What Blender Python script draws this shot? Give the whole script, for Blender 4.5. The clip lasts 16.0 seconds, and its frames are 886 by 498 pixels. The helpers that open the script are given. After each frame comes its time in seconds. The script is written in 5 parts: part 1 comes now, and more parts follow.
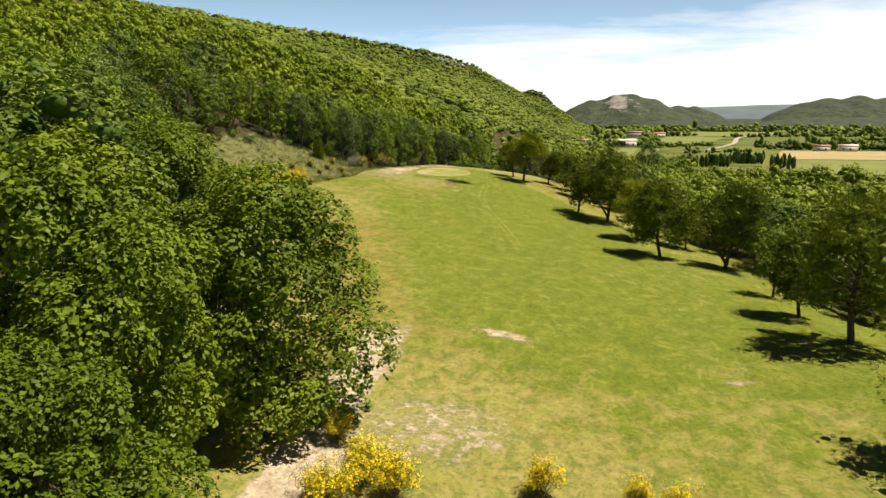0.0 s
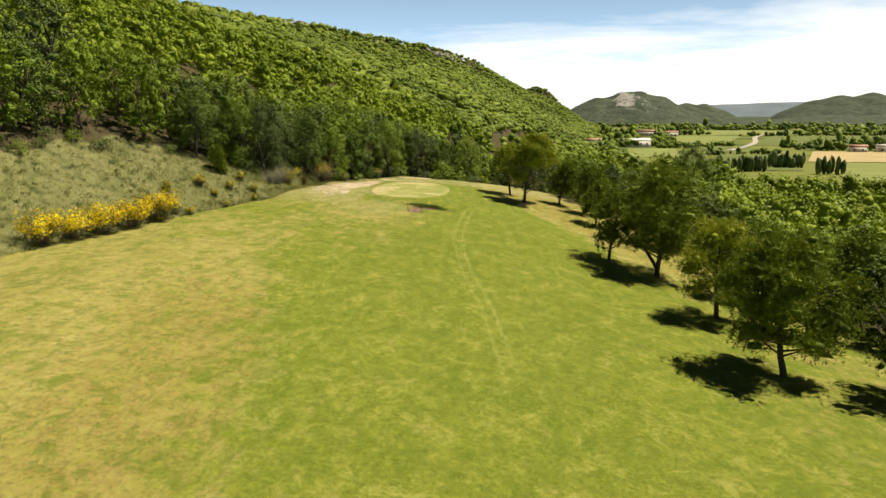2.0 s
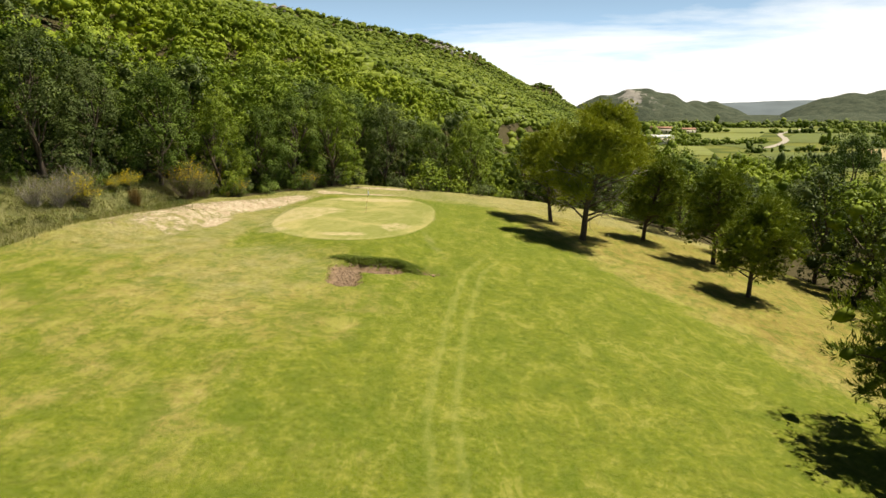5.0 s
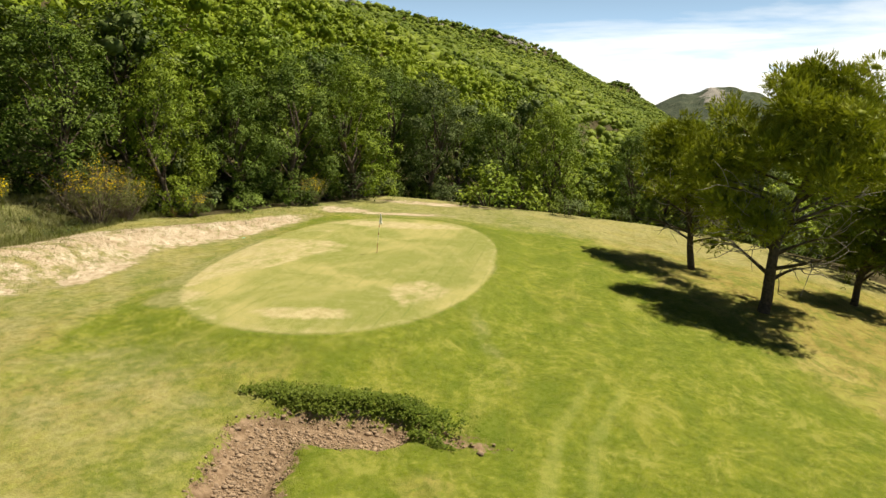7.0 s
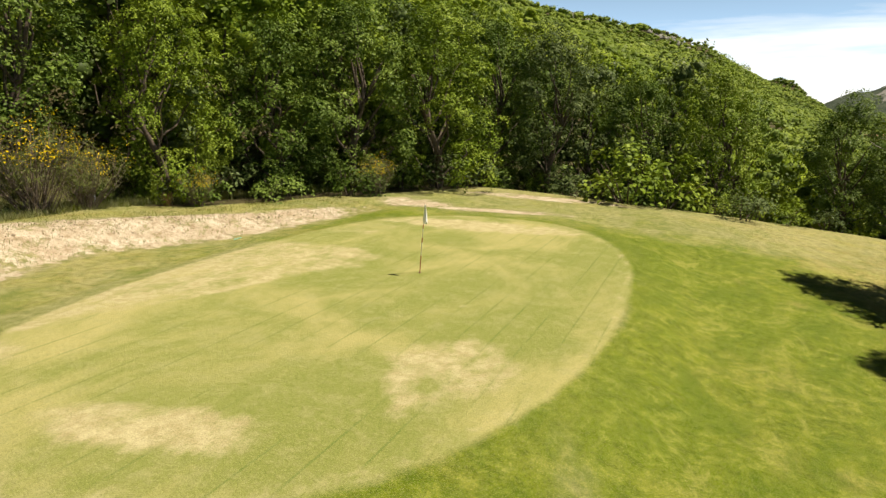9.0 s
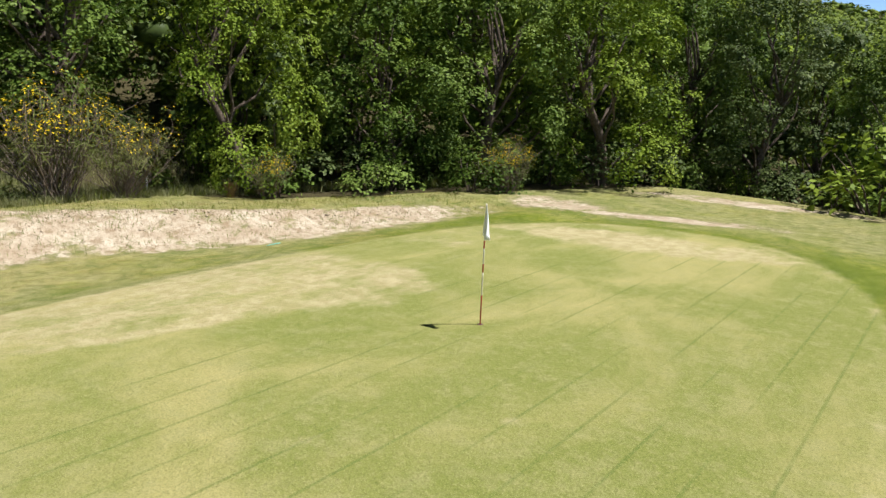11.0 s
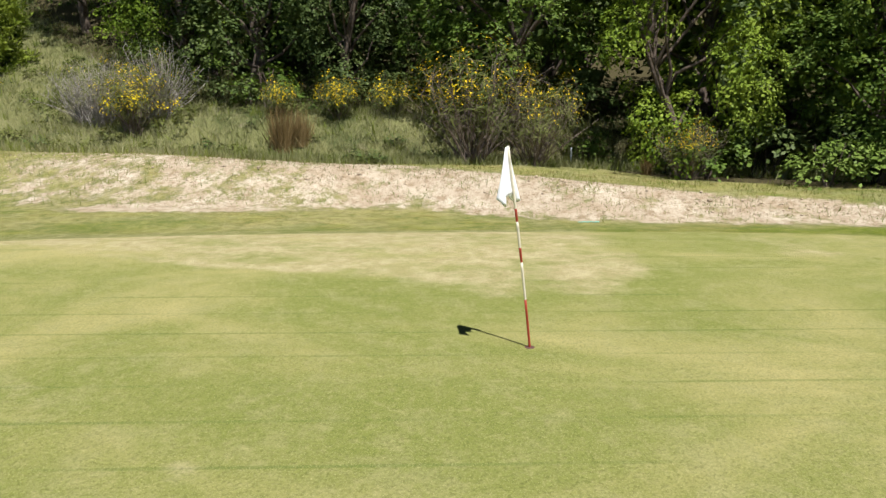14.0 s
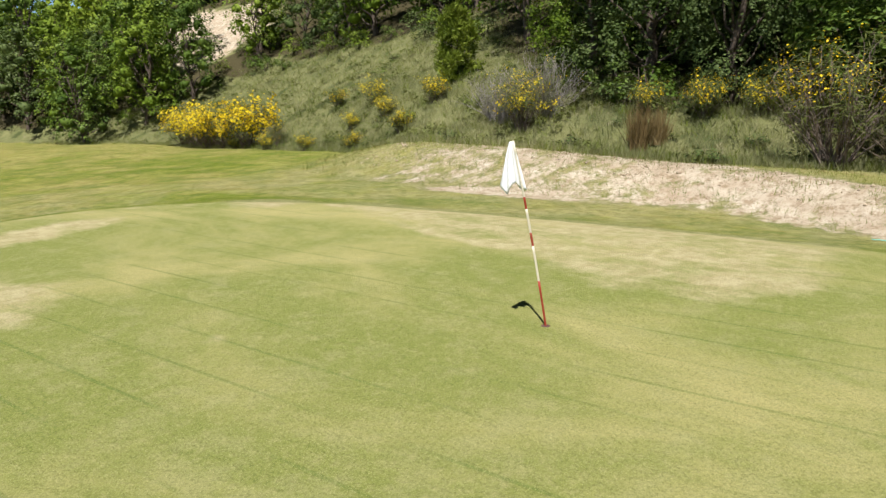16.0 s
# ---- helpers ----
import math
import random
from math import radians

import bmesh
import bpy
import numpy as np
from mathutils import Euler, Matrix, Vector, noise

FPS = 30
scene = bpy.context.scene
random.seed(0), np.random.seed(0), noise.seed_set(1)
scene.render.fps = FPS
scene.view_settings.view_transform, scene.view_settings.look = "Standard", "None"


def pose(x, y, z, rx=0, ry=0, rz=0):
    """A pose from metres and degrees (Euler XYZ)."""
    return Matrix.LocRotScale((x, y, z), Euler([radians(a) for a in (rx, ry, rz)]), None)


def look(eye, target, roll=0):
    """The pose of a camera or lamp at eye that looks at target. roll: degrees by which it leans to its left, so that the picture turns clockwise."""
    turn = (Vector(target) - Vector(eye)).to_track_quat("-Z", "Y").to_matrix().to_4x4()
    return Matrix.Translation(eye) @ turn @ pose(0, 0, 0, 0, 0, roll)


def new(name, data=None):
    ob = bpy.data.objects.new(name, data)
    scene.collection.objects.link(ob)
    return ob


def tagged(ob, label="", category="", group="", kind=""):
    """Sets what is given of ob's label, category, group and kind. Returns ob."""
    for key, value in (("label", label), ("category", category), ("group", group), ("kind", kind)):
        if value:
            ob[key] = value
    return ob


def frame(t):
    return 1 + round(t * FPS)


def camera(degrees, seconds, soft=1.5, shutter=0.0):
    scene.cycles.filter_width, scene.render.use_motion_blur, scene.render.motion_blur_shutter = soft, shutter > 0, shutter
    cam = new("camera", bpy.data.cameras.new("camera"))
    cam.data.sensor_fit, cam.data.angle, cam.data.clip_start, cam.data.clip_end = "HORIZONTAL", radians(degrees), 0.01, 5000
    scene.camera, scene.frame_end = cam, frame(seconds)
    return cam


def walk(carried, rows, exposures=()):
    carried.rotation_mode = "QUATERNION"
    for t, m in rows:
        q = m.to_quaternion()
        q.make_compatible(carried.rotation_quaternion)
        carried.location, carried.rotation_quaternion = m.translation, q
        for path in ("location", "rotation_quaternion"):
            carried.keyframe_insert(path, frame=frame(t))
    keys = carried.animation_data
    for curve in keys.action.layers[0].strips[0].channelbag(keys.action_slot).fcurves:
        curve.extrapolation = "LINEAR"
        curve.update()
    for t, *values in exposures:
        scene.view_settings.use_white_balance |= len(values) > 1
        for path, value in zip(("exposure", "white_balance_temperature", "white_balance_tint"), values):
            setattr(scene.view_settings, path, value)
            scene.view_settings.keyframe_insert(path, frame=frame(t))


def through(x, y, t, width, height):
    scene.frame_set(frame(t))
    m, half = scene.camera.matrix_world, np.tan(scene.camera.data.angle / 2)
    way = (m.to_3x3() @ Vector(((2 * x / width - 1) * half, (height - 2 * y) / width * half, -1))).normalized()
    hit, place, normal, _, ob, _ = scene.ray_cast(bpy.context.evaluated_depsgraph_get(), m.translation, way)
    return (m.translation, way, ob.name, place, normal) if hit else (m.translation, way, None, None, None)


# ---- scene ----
cam = camera(63.85, 16.0, soft=1.5)
# seconds, x, y, z, yaw, pitch, roll
ROWS = [
    (0.0, 1.54, -58.16, 12.53, 3.33, -10.68, -0.02),
    (0.5, 2.34, -44.52, 12.43, 3.42, -10.74, -0.08),
    (1.0, 3.40, -31.11, 12.33, 3.49, -10.79, -0.10),
    (1.5, 4.38, -17.20, 12.15, 3.58, -10.79, -0.08),
    (2.0, 5.06, -3.63, 11.69, 3.66, -10.81, 0.03),
    (2.5, 5.19, 10.40, 10.92, 3.72, -10.84, 0.16),
    (3.0, 4.96, 24.00, 9.85, 3.72, -10.92, 0.10),
    (3.5, 4.38, 37.11, 8.84, 3.69, -10.91, 0.09),
    (4.0, 3.97, 45.21, 8.13, 3.67, -10.88, 0.09),
    (4.2, 3.74, 48.29, 7.89, 3.67, -10.75, 0.09),
    (6.3, 1.85, 79.13, 6.47, 4.43, -11.01, -0.22),
    (6.5, 1.66, 81.96, 6.28, 5.47, -10.98, -0.21),
    (7.0, 1.21, 88.46, 5.67, 9.42, -10.90, -0.18),
    (7.5, 0.79, 93.91, 4.98, 12.26, -10.82, -0.15),
    (8.0, 0.50, 98.22, 4.33, 14.43, -10.81, -0.18),
    (8.5, 0.21, 101.74, 3.67, 17.35, -10.82, -0.12),
    (8.7, 0.12, 102.98, 3.43, 18.81, -10.82, -0.11),
    (10.8, -1.52, 113.73, 2.12, 33.89, -10.84, -0.08),
    (11.0, -1.63, 114.67, 1.92, 36.90, -10.79, -0.04),
    (11.5, -1.81, 116.68, 1.44, 44.72, -10.71, 0.00),
    (12.0, -1.82, 118.40, 1.10, 52.72, -10.62, -0.04),
    (12.5, -1.72, 119.91, 0.91, 60.25, -10.56, -0.03),
    (13.0, -1.54, 121.26, 0.81, 68.35, -10.59, -0.09),
    (13.5, -1.25, 122.41, 0.77, 77.77, -10.61, -0.03),
    (14.0, -0.95, 123.54, 0.75, 87.90, -10.62, 0.09),
    (14.5, -0.74, 124.65, 0.72, 97.97, -10.60, -0.03),
    (15.0, -0.64, 125.85, 0.71, 107.83, -10.62, -0.03),
    (15.5, -0.73, 127.21, 0.72, 116.99, -10.66, 0.03),
    (16.0, -1.02, 128.60, 0.74, 126.06, -10.68, 0.06),
]
walk(cam, [(t, pose(x, y, z, 90 + pitch, roll, yaw)) for t, x, y, z, yaw, pitch, roll in ROWS], ((0.0, 0.66, 7150, 10), (4.2, 0.68, 7150, 10), (8.5, 0.72, 7150, 10), (11.0, 0.72, 5850, 14), (16.0, 0.64, 5850, 14)))

# ---------------------------------------------------------------- world, sun, exposure
SUN_DIR = Vector((0.44, 0.17, 0.88)).normalized()
sun_el = math.asin(SUN_DIR.z)
sun_az = math.atan2(SUN_DIR.x, SUN_DIR.y)
sun_data = bpy.data.lights.new("sun", "SUN")
sun_data.energy, sun_data.angle, sun_data.color = 5.0, radians(0.55), (1.0, 0.94, 0.82)
sun = new("sun", sun_data)
sun.matrix_world = look((0, 0, 300), Vector((0, 0, 300)) - SUN_DIR)

world = bpy.data.worlds.new("sky")
scene.world = world
world.use_nodes = True
wn, wl = world.node_tree.nodes, world.node_tree.links
wn.clear()
w_out, w_bg = wn.new("ShaderNodeOutputWorld"), wn.new("ShaderNodeBackground")
w_sky = wn.new("ShaderNodeTexSky")
w_sky.sky_type, w_sky.sun_disc = "NISHITA", False
w_sky.sun_elevation, w_sky.sun_rotation = sun_el, sun_az
w_sky.air_density, w_sky.dust_density, w_sky.ozone_density, w_sky.altitude = 0.7, 0.4, 2.5, 300
w_tc = wn.new("ShaderNodeTexCoord")
w_sep = wn.new("ShaderNodeSeparateXYZ")
wl.new(w_tc.outputs["Generated"], w_sep.inputs[0])


def wmath(op, a, b, clamp=False):
    n = wn.new("ShaderNodeMath")
    n.operation, n.use_clamp = op, clamp
    for i, v in enumerate((a, b)):
        if isinstance(v, (int, float)):
            n.inputs[i].default_value = v
        elif v is not None:
            wl.new(v, n.inputs[i])
    return n.outputs[0]


# a cloud sheet seen edge on: direction over height, then stretched noise
w_h = wmath("ADD", wmath("MAXIMUM", w_sep.outputs["Z"], 0.0), 0.055)
w_px = wmath("DIVIDE", w_sep.outputs["X"], w_h)
w_py = wmath("DIVIDE", w_sep.outputs["Y"], w_h)
w_comb = wn.new("ShaderNodeCombineXYZ")
wl.new(w_px, w_comb.inputs[0]), wl.new(w_py, w_comb.inputs[1])
w_noise = wn.new("ShaderNodeTexNoise")
w_noise.inputs["Scale"].default_value, w_noise.inputs["Detail"].default_value = 0.42, 7.0
w_noise.inputs["Roughness"].default_value, w_noise.inputs["Distortion"].default_value = 0.58, 0.35
wl.new(w_comb.outputs[0], w_noise.inputs["Vector"])
w_bias = wmath("SUBTRACT", wmath("MULTIPLY", w_sep.outputs["X"], 0.30), wmath("MULTIPLY", w_sep.outputs["Z"], 1.5))
w_bias = wmath("ADD", w_bias, wmath("MULTIPLY", wmath("MINIMUM", wmath("SUBTRACT", w_sep.outputs["Y"], 0.25), 0.0), 0.7))
w_cover = wmath("ADD", w_noise.outputs["Fac"], w_bias)
w_low = wmath("MULTIPLY", wmath("SUBTRACT", 0.20, w_sep.outputs["Z"], True), 1.6)
w_cover = wmath("ADD", w_cover, w_low)
w_ramp = wn.new("ShaderNodeValToRGB")
w_ramp.color_ramp.elements[0].position, w_ramp.color_ramp.elements[1].position = 0.44, 0.74
wl.new(w_cover, w_ramp.inputs[0])
w_scale = wn.new("ShaderNodeMix")
w_scale.data_type = "RGBA"
w_scale.inputs["B"].default_value = (29.0, 29.7, 30.5, 1)
wl.new(w_ramp.outputs["Color"], w_scale.inputs["Factor"])
# pale summer haze that thins upwards
w_haze = wn.new("ShaderNodeMix")
w_haze.data_type = "RGBA"
w_haze.inputs["B"].default_value = (19.5, 31.0, 45.0, 1)
wl.new(wmath("MULTIPLY", wmath("POWER", 0.0025, wmath("MAXIMUM", w_sep.outputs["Z"], 0.0)), 0.97), w_haze.inputs["Factor"])
w_deep = wn.new("ShaderNodeMix")
w_deep.data_type, w_deep.blend_type = "RGBA", "MULTIPLY"
w_deep.inputs["Factor"].default_value, w_deep.inputs["B"].default_value = 1.0, (0.20, 0.20, 0.20, 1)
wl.new(w_sky.outputs[0], w_deep.inputs["A"])
wl.new(w_deep.outputs["Result"], w_haze.inputs["A"])
wl.new(w_haze.outputs["Result"], w_scale.inputs["A"])
wl.new(w_scale.outputs["Result"], w_bg.inputs["Color"])
w_bg.inputs["Strength"].default_value = 0.027
wl.new(w_bg.outputs[0], w_out.inputs["Surface"])

# ---------------------------------------------------------------- helpers
rng = np.random.default_rng(7)


def smooth(e0, e1, v):
    t = np.clip((np.asarray(v, float) - e0) / (e1 - e0), 0, 1)
    return t * t * (3 - 2 * t)


def mesh_of(name, verts, faces, mat, smooth_shade=False):
    """A mesh from an (n, 3) array and one or more (m, k) index arrays."""
    me = bpy.data.meshes.new(name)
    verts = np.asarray(verts, np.float32)
    faces = [np.asarray(f, np.int32) for f in (faces if isinstance(faces, list) else [faces]) if len(f)]
    me.vertices.add(len(verts))
    me.vertices.foreach_set("co", verts.ravel())
    loops = np.concatenate([f.ravel() for f in faces])
    me.loops.add(len(loops))
    me.loops.foreach_set("vertex_index", loops)
    sizes = np.concatenate([np.full(len(f), f.shape[1], np.int32) for f in faces])
    me.polygons.add(len(sizes))
    me.polygons.foreach_set("loop_start", np.r_[0, np.cumsum(sizes)[:-1]].astype(np.int32))
    me.polygons.foreach_set("loop_total", sizes)
    if smooth_shade:
        me.polygons.foreach_set("use_smooth", np.ones(len(sizes), bool))
    me.update(calc_edges=True)
    me.materials.append(mat)
    return me


def part(name, me, parent, label=""):
    ob = new(name, me)
    ob.parent = parent
    if label:
        ob["label"] = label
    return ob


class Bag:
    """Collects pieces of geometry into one mesh."""

    def __init__(self):
        self.v, self.q, self.t, self.n = [], [], [], 0

    def add(self, v, quads=None, tris=None):
        v = np.asarray(v, float)
        self.v.append(v)
        if quads is not None and len(quads):
            self.q.append(np.asarray(quads) + self.n)
        if tris is not None and len(tris):
            self.t.append(np.asarray(tris) + self.n)
        self.n += len(v)

    def mesh(self, name, mat, smooth_shade=False):
        faces = ([np.concatenate(self.q)] if self.q else []) + ([np.concatenate(self.t)] if self.t else [])
        return mesh_of(name, np.concatenate(self.v), faces, mat, smooth_shade)


def tube(bag, points, radii, sides=7):
    """A tapered tube along a line of points, closed at its end."""
    points, radii = np.asarray(points, float), np.asarray(radii, float)
    along = np.gradient(points, axis=0)
    along /= np.linalg.norm(along, axis=1, keepdims=True) + 1e-9
    ref = np.where(np.abs(along[:, 2:3]) < 0.9, (0, 0, 1.0), (1.0, 0, 0))
    a = np.cross(along, ref)
    a /= np.linalg.norm(a, axis=1, keepdims=True)
    b = np.cross(along, a)
    ang = np.linspace(0, 2 * np.pi, sides, endpoint=False)
    ring = points[:, None] + radii[:, None, None] * (np.cos(ang)[None, :, None] * a[:, None] + np.sin(ang)[None, :, None] * b[:, None])
    n = len(points)
    i = (np.arange(n - 1)[:, None] * sides + np.arange(sides)[None]).ravel()
    j = (np.arange(n - 1)[:, None] * sides + (np.arange(sides)[None] + 1) % sides).ravel()
    verts = np.concatenate([ring.reshape(-1, 3), points[-1:]])
    caps = [((n - 1) * sides + k, (n - 1) * sides + (k + 1) % sides, n * sides) for k in range(sides)]
    bag.add(verts, np.stack([i, j, j + sides, i + sides], 1), caps)


def wander(r, start, direction, length, steps, bend, lift=0.0):
    """A line of points that wanders off in a direction."""
    p, d, out = np.array(start, float), np.array(direction, float), [np.array(start, float)]
    for _ in range(steps):
        d = d / np.linalg.norm(d) + r.normal(0, bend, 3) + (0, 0, lift)
        p = p + d / np.linalg.norm(d) * length / steps
        out.append(p.copy())
    return np.array(out)


def unit(v):
    return v / (np.linalg.norm(v, axis=-1, keepdims=True) + 1e-9)


def leaves(bag, r, centres, outward, size, each, spread, aspect=0.62, droop=0.25):
    """Clumps of small folded leaves round the given centres, facing outwards and up."""
    c = np.repeat(centres, each, 0)
    o = np.repeat(outward, each, 0)
    n = len(c)
    c = c + r.normal(0, 1, (n, 3)) * spread
    normal = unit(o * 0.85 + r.normal(0, 0.34, (n, 3)) + (0, 0, 0.35))
    side = unit(np.cross(normal, r.normal(0, 1, (n, 3))))
    tip = np.cross(normal, side)
    s = (size * r.uniform(0.6, 1.35, n))[:, None]
    fold = normal * s * droop
    v = np.stack([c - tip * s, c + side * s * aspect - fold * 0.4, c + tip * s - fold, c - side * s * aspect - fold * 0.4], 1).reshape(-1, 3)
    bag.add(v, np.arange(4 * n).reshape(-1, 4))


ICO_V, ICO_F = None, None
_bm = bmesh.new()
bmesh.ops.create_icosphere(_bm, subdivisions=2, radius=1)
ICO_V = np.array([v.co[:] for v in _bm.verts])
ICO_F = np.array([[v.index for v in f.verts] for f in _bm.faces])
_bm.free()
_bm = bmesh.new()
bmesh.ops.create_icosphere(_bm, subdivisions=1, radius=1)
ICO1_V = np.array([v.co[:] for v in _bm.verts])
ICO1_F = np.array([[v.index for v in f.verts] for f in _bm.faces])
_bm.free()


def lump(bag, r, centre, radii, rough=0.22, coarse=False):
    """An uneven blob: the solid core added to shade the inside of a crown."""
    k = r.normal(0, 1, (4, 3)) * 2.2
    ph = r.uniform(0, 6.3, 4)
    base, tris = (ICO1_V, ICO1_F) if coarse else (ICO_V, ICO_F)
    f = 1 + rough * np.mean(np.sin(base @ k.T + ph), 1)[:, None] * 2 + r.normal(0, rough * 0.25, (len(base), 1))
    bag.add(base * f * radii + centre, None, tris)


# ---------------------------------------------------------------- the lie of the land
GROUND = (-5.326, -3.831, 2.601, -0.66, -0.599, 2.863, -1.823, 1.222, -0.633, -2.083)
BANK_Y = (-80, -30, 0, 25, 43, 60, 74, 92, 105, 118, 130, 137, 147, 152, 175)
BANK_X = (-13, -13, -20, -33, -41, -43.6, -40.0, -34.0, -27.6, -24.3, -25.0, -23.0, -18.5, -16, -12)
CREST_Y = (-200, 0, 600, 780, 1000, 1123, 1170, 1300, 1480, 1620)
CREST_X = (-290, -270, -204, -150, -88, -53, -20, 0, 0, 10)
CREST_Z = (45, 58, 91, 97, 101, 101, 93, 88, 92, 74)
SAND_Y = (96, 104, 109, 113, 118, 122, 124, 126, 128, 130, 133, 136, 141, 146)
SAND_X = (-27, -22.5, -20.4, -20.0, -19.4, -20.0, -19.6, -18.6, -17.5, -17.1, -16.5, -15.5, -13.8, -12.0)


def bank_foot(y):
    y = np.asarray(y, float)
    return np.where(y < 175, np.interp(y, BANK_Y, BANK_X), -12 + 0.19 * (y - 175))


def green_field(x, y):
    """Over 1 outside the putting green, under 1 inside."""
    dx, dy = x + 8.75, y - 123.8
    c, s = math.cos(0.02), math.sin(0.02)
    return (np.abs((dx * c + dy * s) / 6.75) ** 2.3 + np.abs((-dx * s + dy * c) / 13.3) ** 2.3) ** (1 / 2.3)


def capsule(x, y, ax, ay, bx, by, rad):
    t = np.clip(((x - ax) * (bx - ax) + (y - ay) * (by - ay)) / ((bx - ax) ** 2 + (by - ay) ** 2), 0, 1)
    return np.hypot(x - ax - t * (bx - ax), y - ay - t * (by - ay)) - rad


def bunker_field(x, y):
    """Distance-like: under 0 inside the dug bunker, a hook of bare earth."""
    pit = capsule(x, y, -6.0, 102.6, -6.35, 105.3, 1.02)
    arm = capsule(x, y, -6.4, 105.5, -3.5, 106.2, 0.82)
    tail = capsule(x, y, -3.3, 106.6, -0.4, 106.5, 0.22)
    return np.minimum(np.minimum(pit, arm), tail) + 0.10 * np.sin(x * 4.1 + 1.0) * np.sin(y * 3.7)


def land(x, y):
    x, y = np.asarray(x, float), np.asarray(y, float)
    xc, yc = np.clip(x, -30, 34), np.clip(y, -8, 140)
    u, v = xc / 30, (yc - 70) / 70
    terms = (1, u, v, u * u, u * v, v * v, u * u * v, u * v * v, v ** 3, v ** 4)
    z = sum(k * t for k, t in zip(GROUND, terms))
    # the slope goes on to the valley and behind
    z = z - 0.21 * np.maximum(x - 34, 0) - 0.015 * np.maximum(-8 - y, 0)
    rim = 146 + 0.15 * np.abs(x + 5)
    z = z - 0.20 * np.maximum(y - rim, 0) * smooth(-2, 12, y - rim) * smooth(0, 1, (x - 0.19 * np.maximum(y - 175, 0) + 24 + 0.05 * np.maximum(y - 175, 0)) / (14 + 0.05 * np.maximum(y - 175, 0)))
    # the plateau of the green
    g = smooth(1.35, 0.95, green_field(x, y))
    z = z * (1 - g) + g * (-1.76 - 0.035 * (x + 8.4) - 0.004 * (y - 124.8))
    floor = -15 - 0.0035 * np.maximum(y - 300, 0)
    z = floor + np.log1p(np.exp(np.clip((z - floor) / 2.5, -30, 30))) * 2.5
    # the bank and the long hill beside it
    foot = bank_foot(y)
    up = foot - x
    crest = np.minimum(np.interp(y, CREST_Y, CREST_X), foot - 60)
    tall = np.interp(y, CREST_Y, CREST_Z) + 1.9
    s = np.maximum(up, 0) / (foot - crest)
    width = foot - crest
    near = np.interp(y, (10, 30, 60, 100, 115, 130, 150), (0.45, 0.66, 0.60, 0.56, 0.36, 0.26, 0.20)) * np.maximum(up, 0) * smooth(-1, 5, up)
    far = tall * (1 - (1 - np.clip(s, 0, 1)) ** np.interp(y, (250, 900, 1123, 1220, 1480), (1.25, 0.76, 0.66, 0.62, 1.35))) * (1 - 0.25 * np.clip(s - 1, 0, 3))
    mix = smooth(15, 80, up)
    hill = near * (1 - mix) + np.maximum(far, 0) * mix
    hill = hill * smooth(1760, 1500, y)
    z = z + np.where(up > 0, hill, 0)
    z = z + 52 * np.exp(-(((x - 116) / 46) ** 2) ** 1.5 - ((y - 1620) / 55) ** 2)
    # sandy shoulder beside the green
    xs = np.interp(y, SAND_Y, SAND_X)
    win = smooth(101, 110, y) * smooth(143, 136, y)
    apron = win * smooth(-13.5, -16.5, x) * smooth(-29, -26.5, x)
    z = z * (1 - apron) + apron * -1.68
    z = z + np.interp(y, (107, 115, 121, 127, 132, 138), (1.30, 1.22, 0.90, 0.80, 0.50, 0.35)) * win * smooth(0, 1, (xs - x) / np.interp(y, (112, 121), (5.0, 2.9))) * smooth(-31, -27, x)
    # the dug bunker, with a lip on its far side
    b = bunker_field(x, y)
    z = z - 0.36 * smooth(0.10, -0.40, b) + 0.30 * smooth(0.0, 0.25, b) * smooth(1.7, 0.4, b) * smooth(105.9, 106.8, y + 0.10 * (x + 5)) * smooth(-1.4, -3.2, x)
    # gentle unevenness
    z = z + 0.10 * np.sin(x * 0.31 + 1.3) * np.sin(y * 0.23 + 0.4) * smooth(1.0, 1.5, green_field(x, y))
    return z


def lay(x, y, dz=0.0):
    return float(land(np.array([x]), np.array([y]))[0]) + dz


# ---------------------------------------------------------------- materials
def nodes_of(name):
    m = bpy.data.materials.new(name)
    m.use_nodes = True
    nt = m.node_tree
    nt.nodes.clear()
    return m, nt


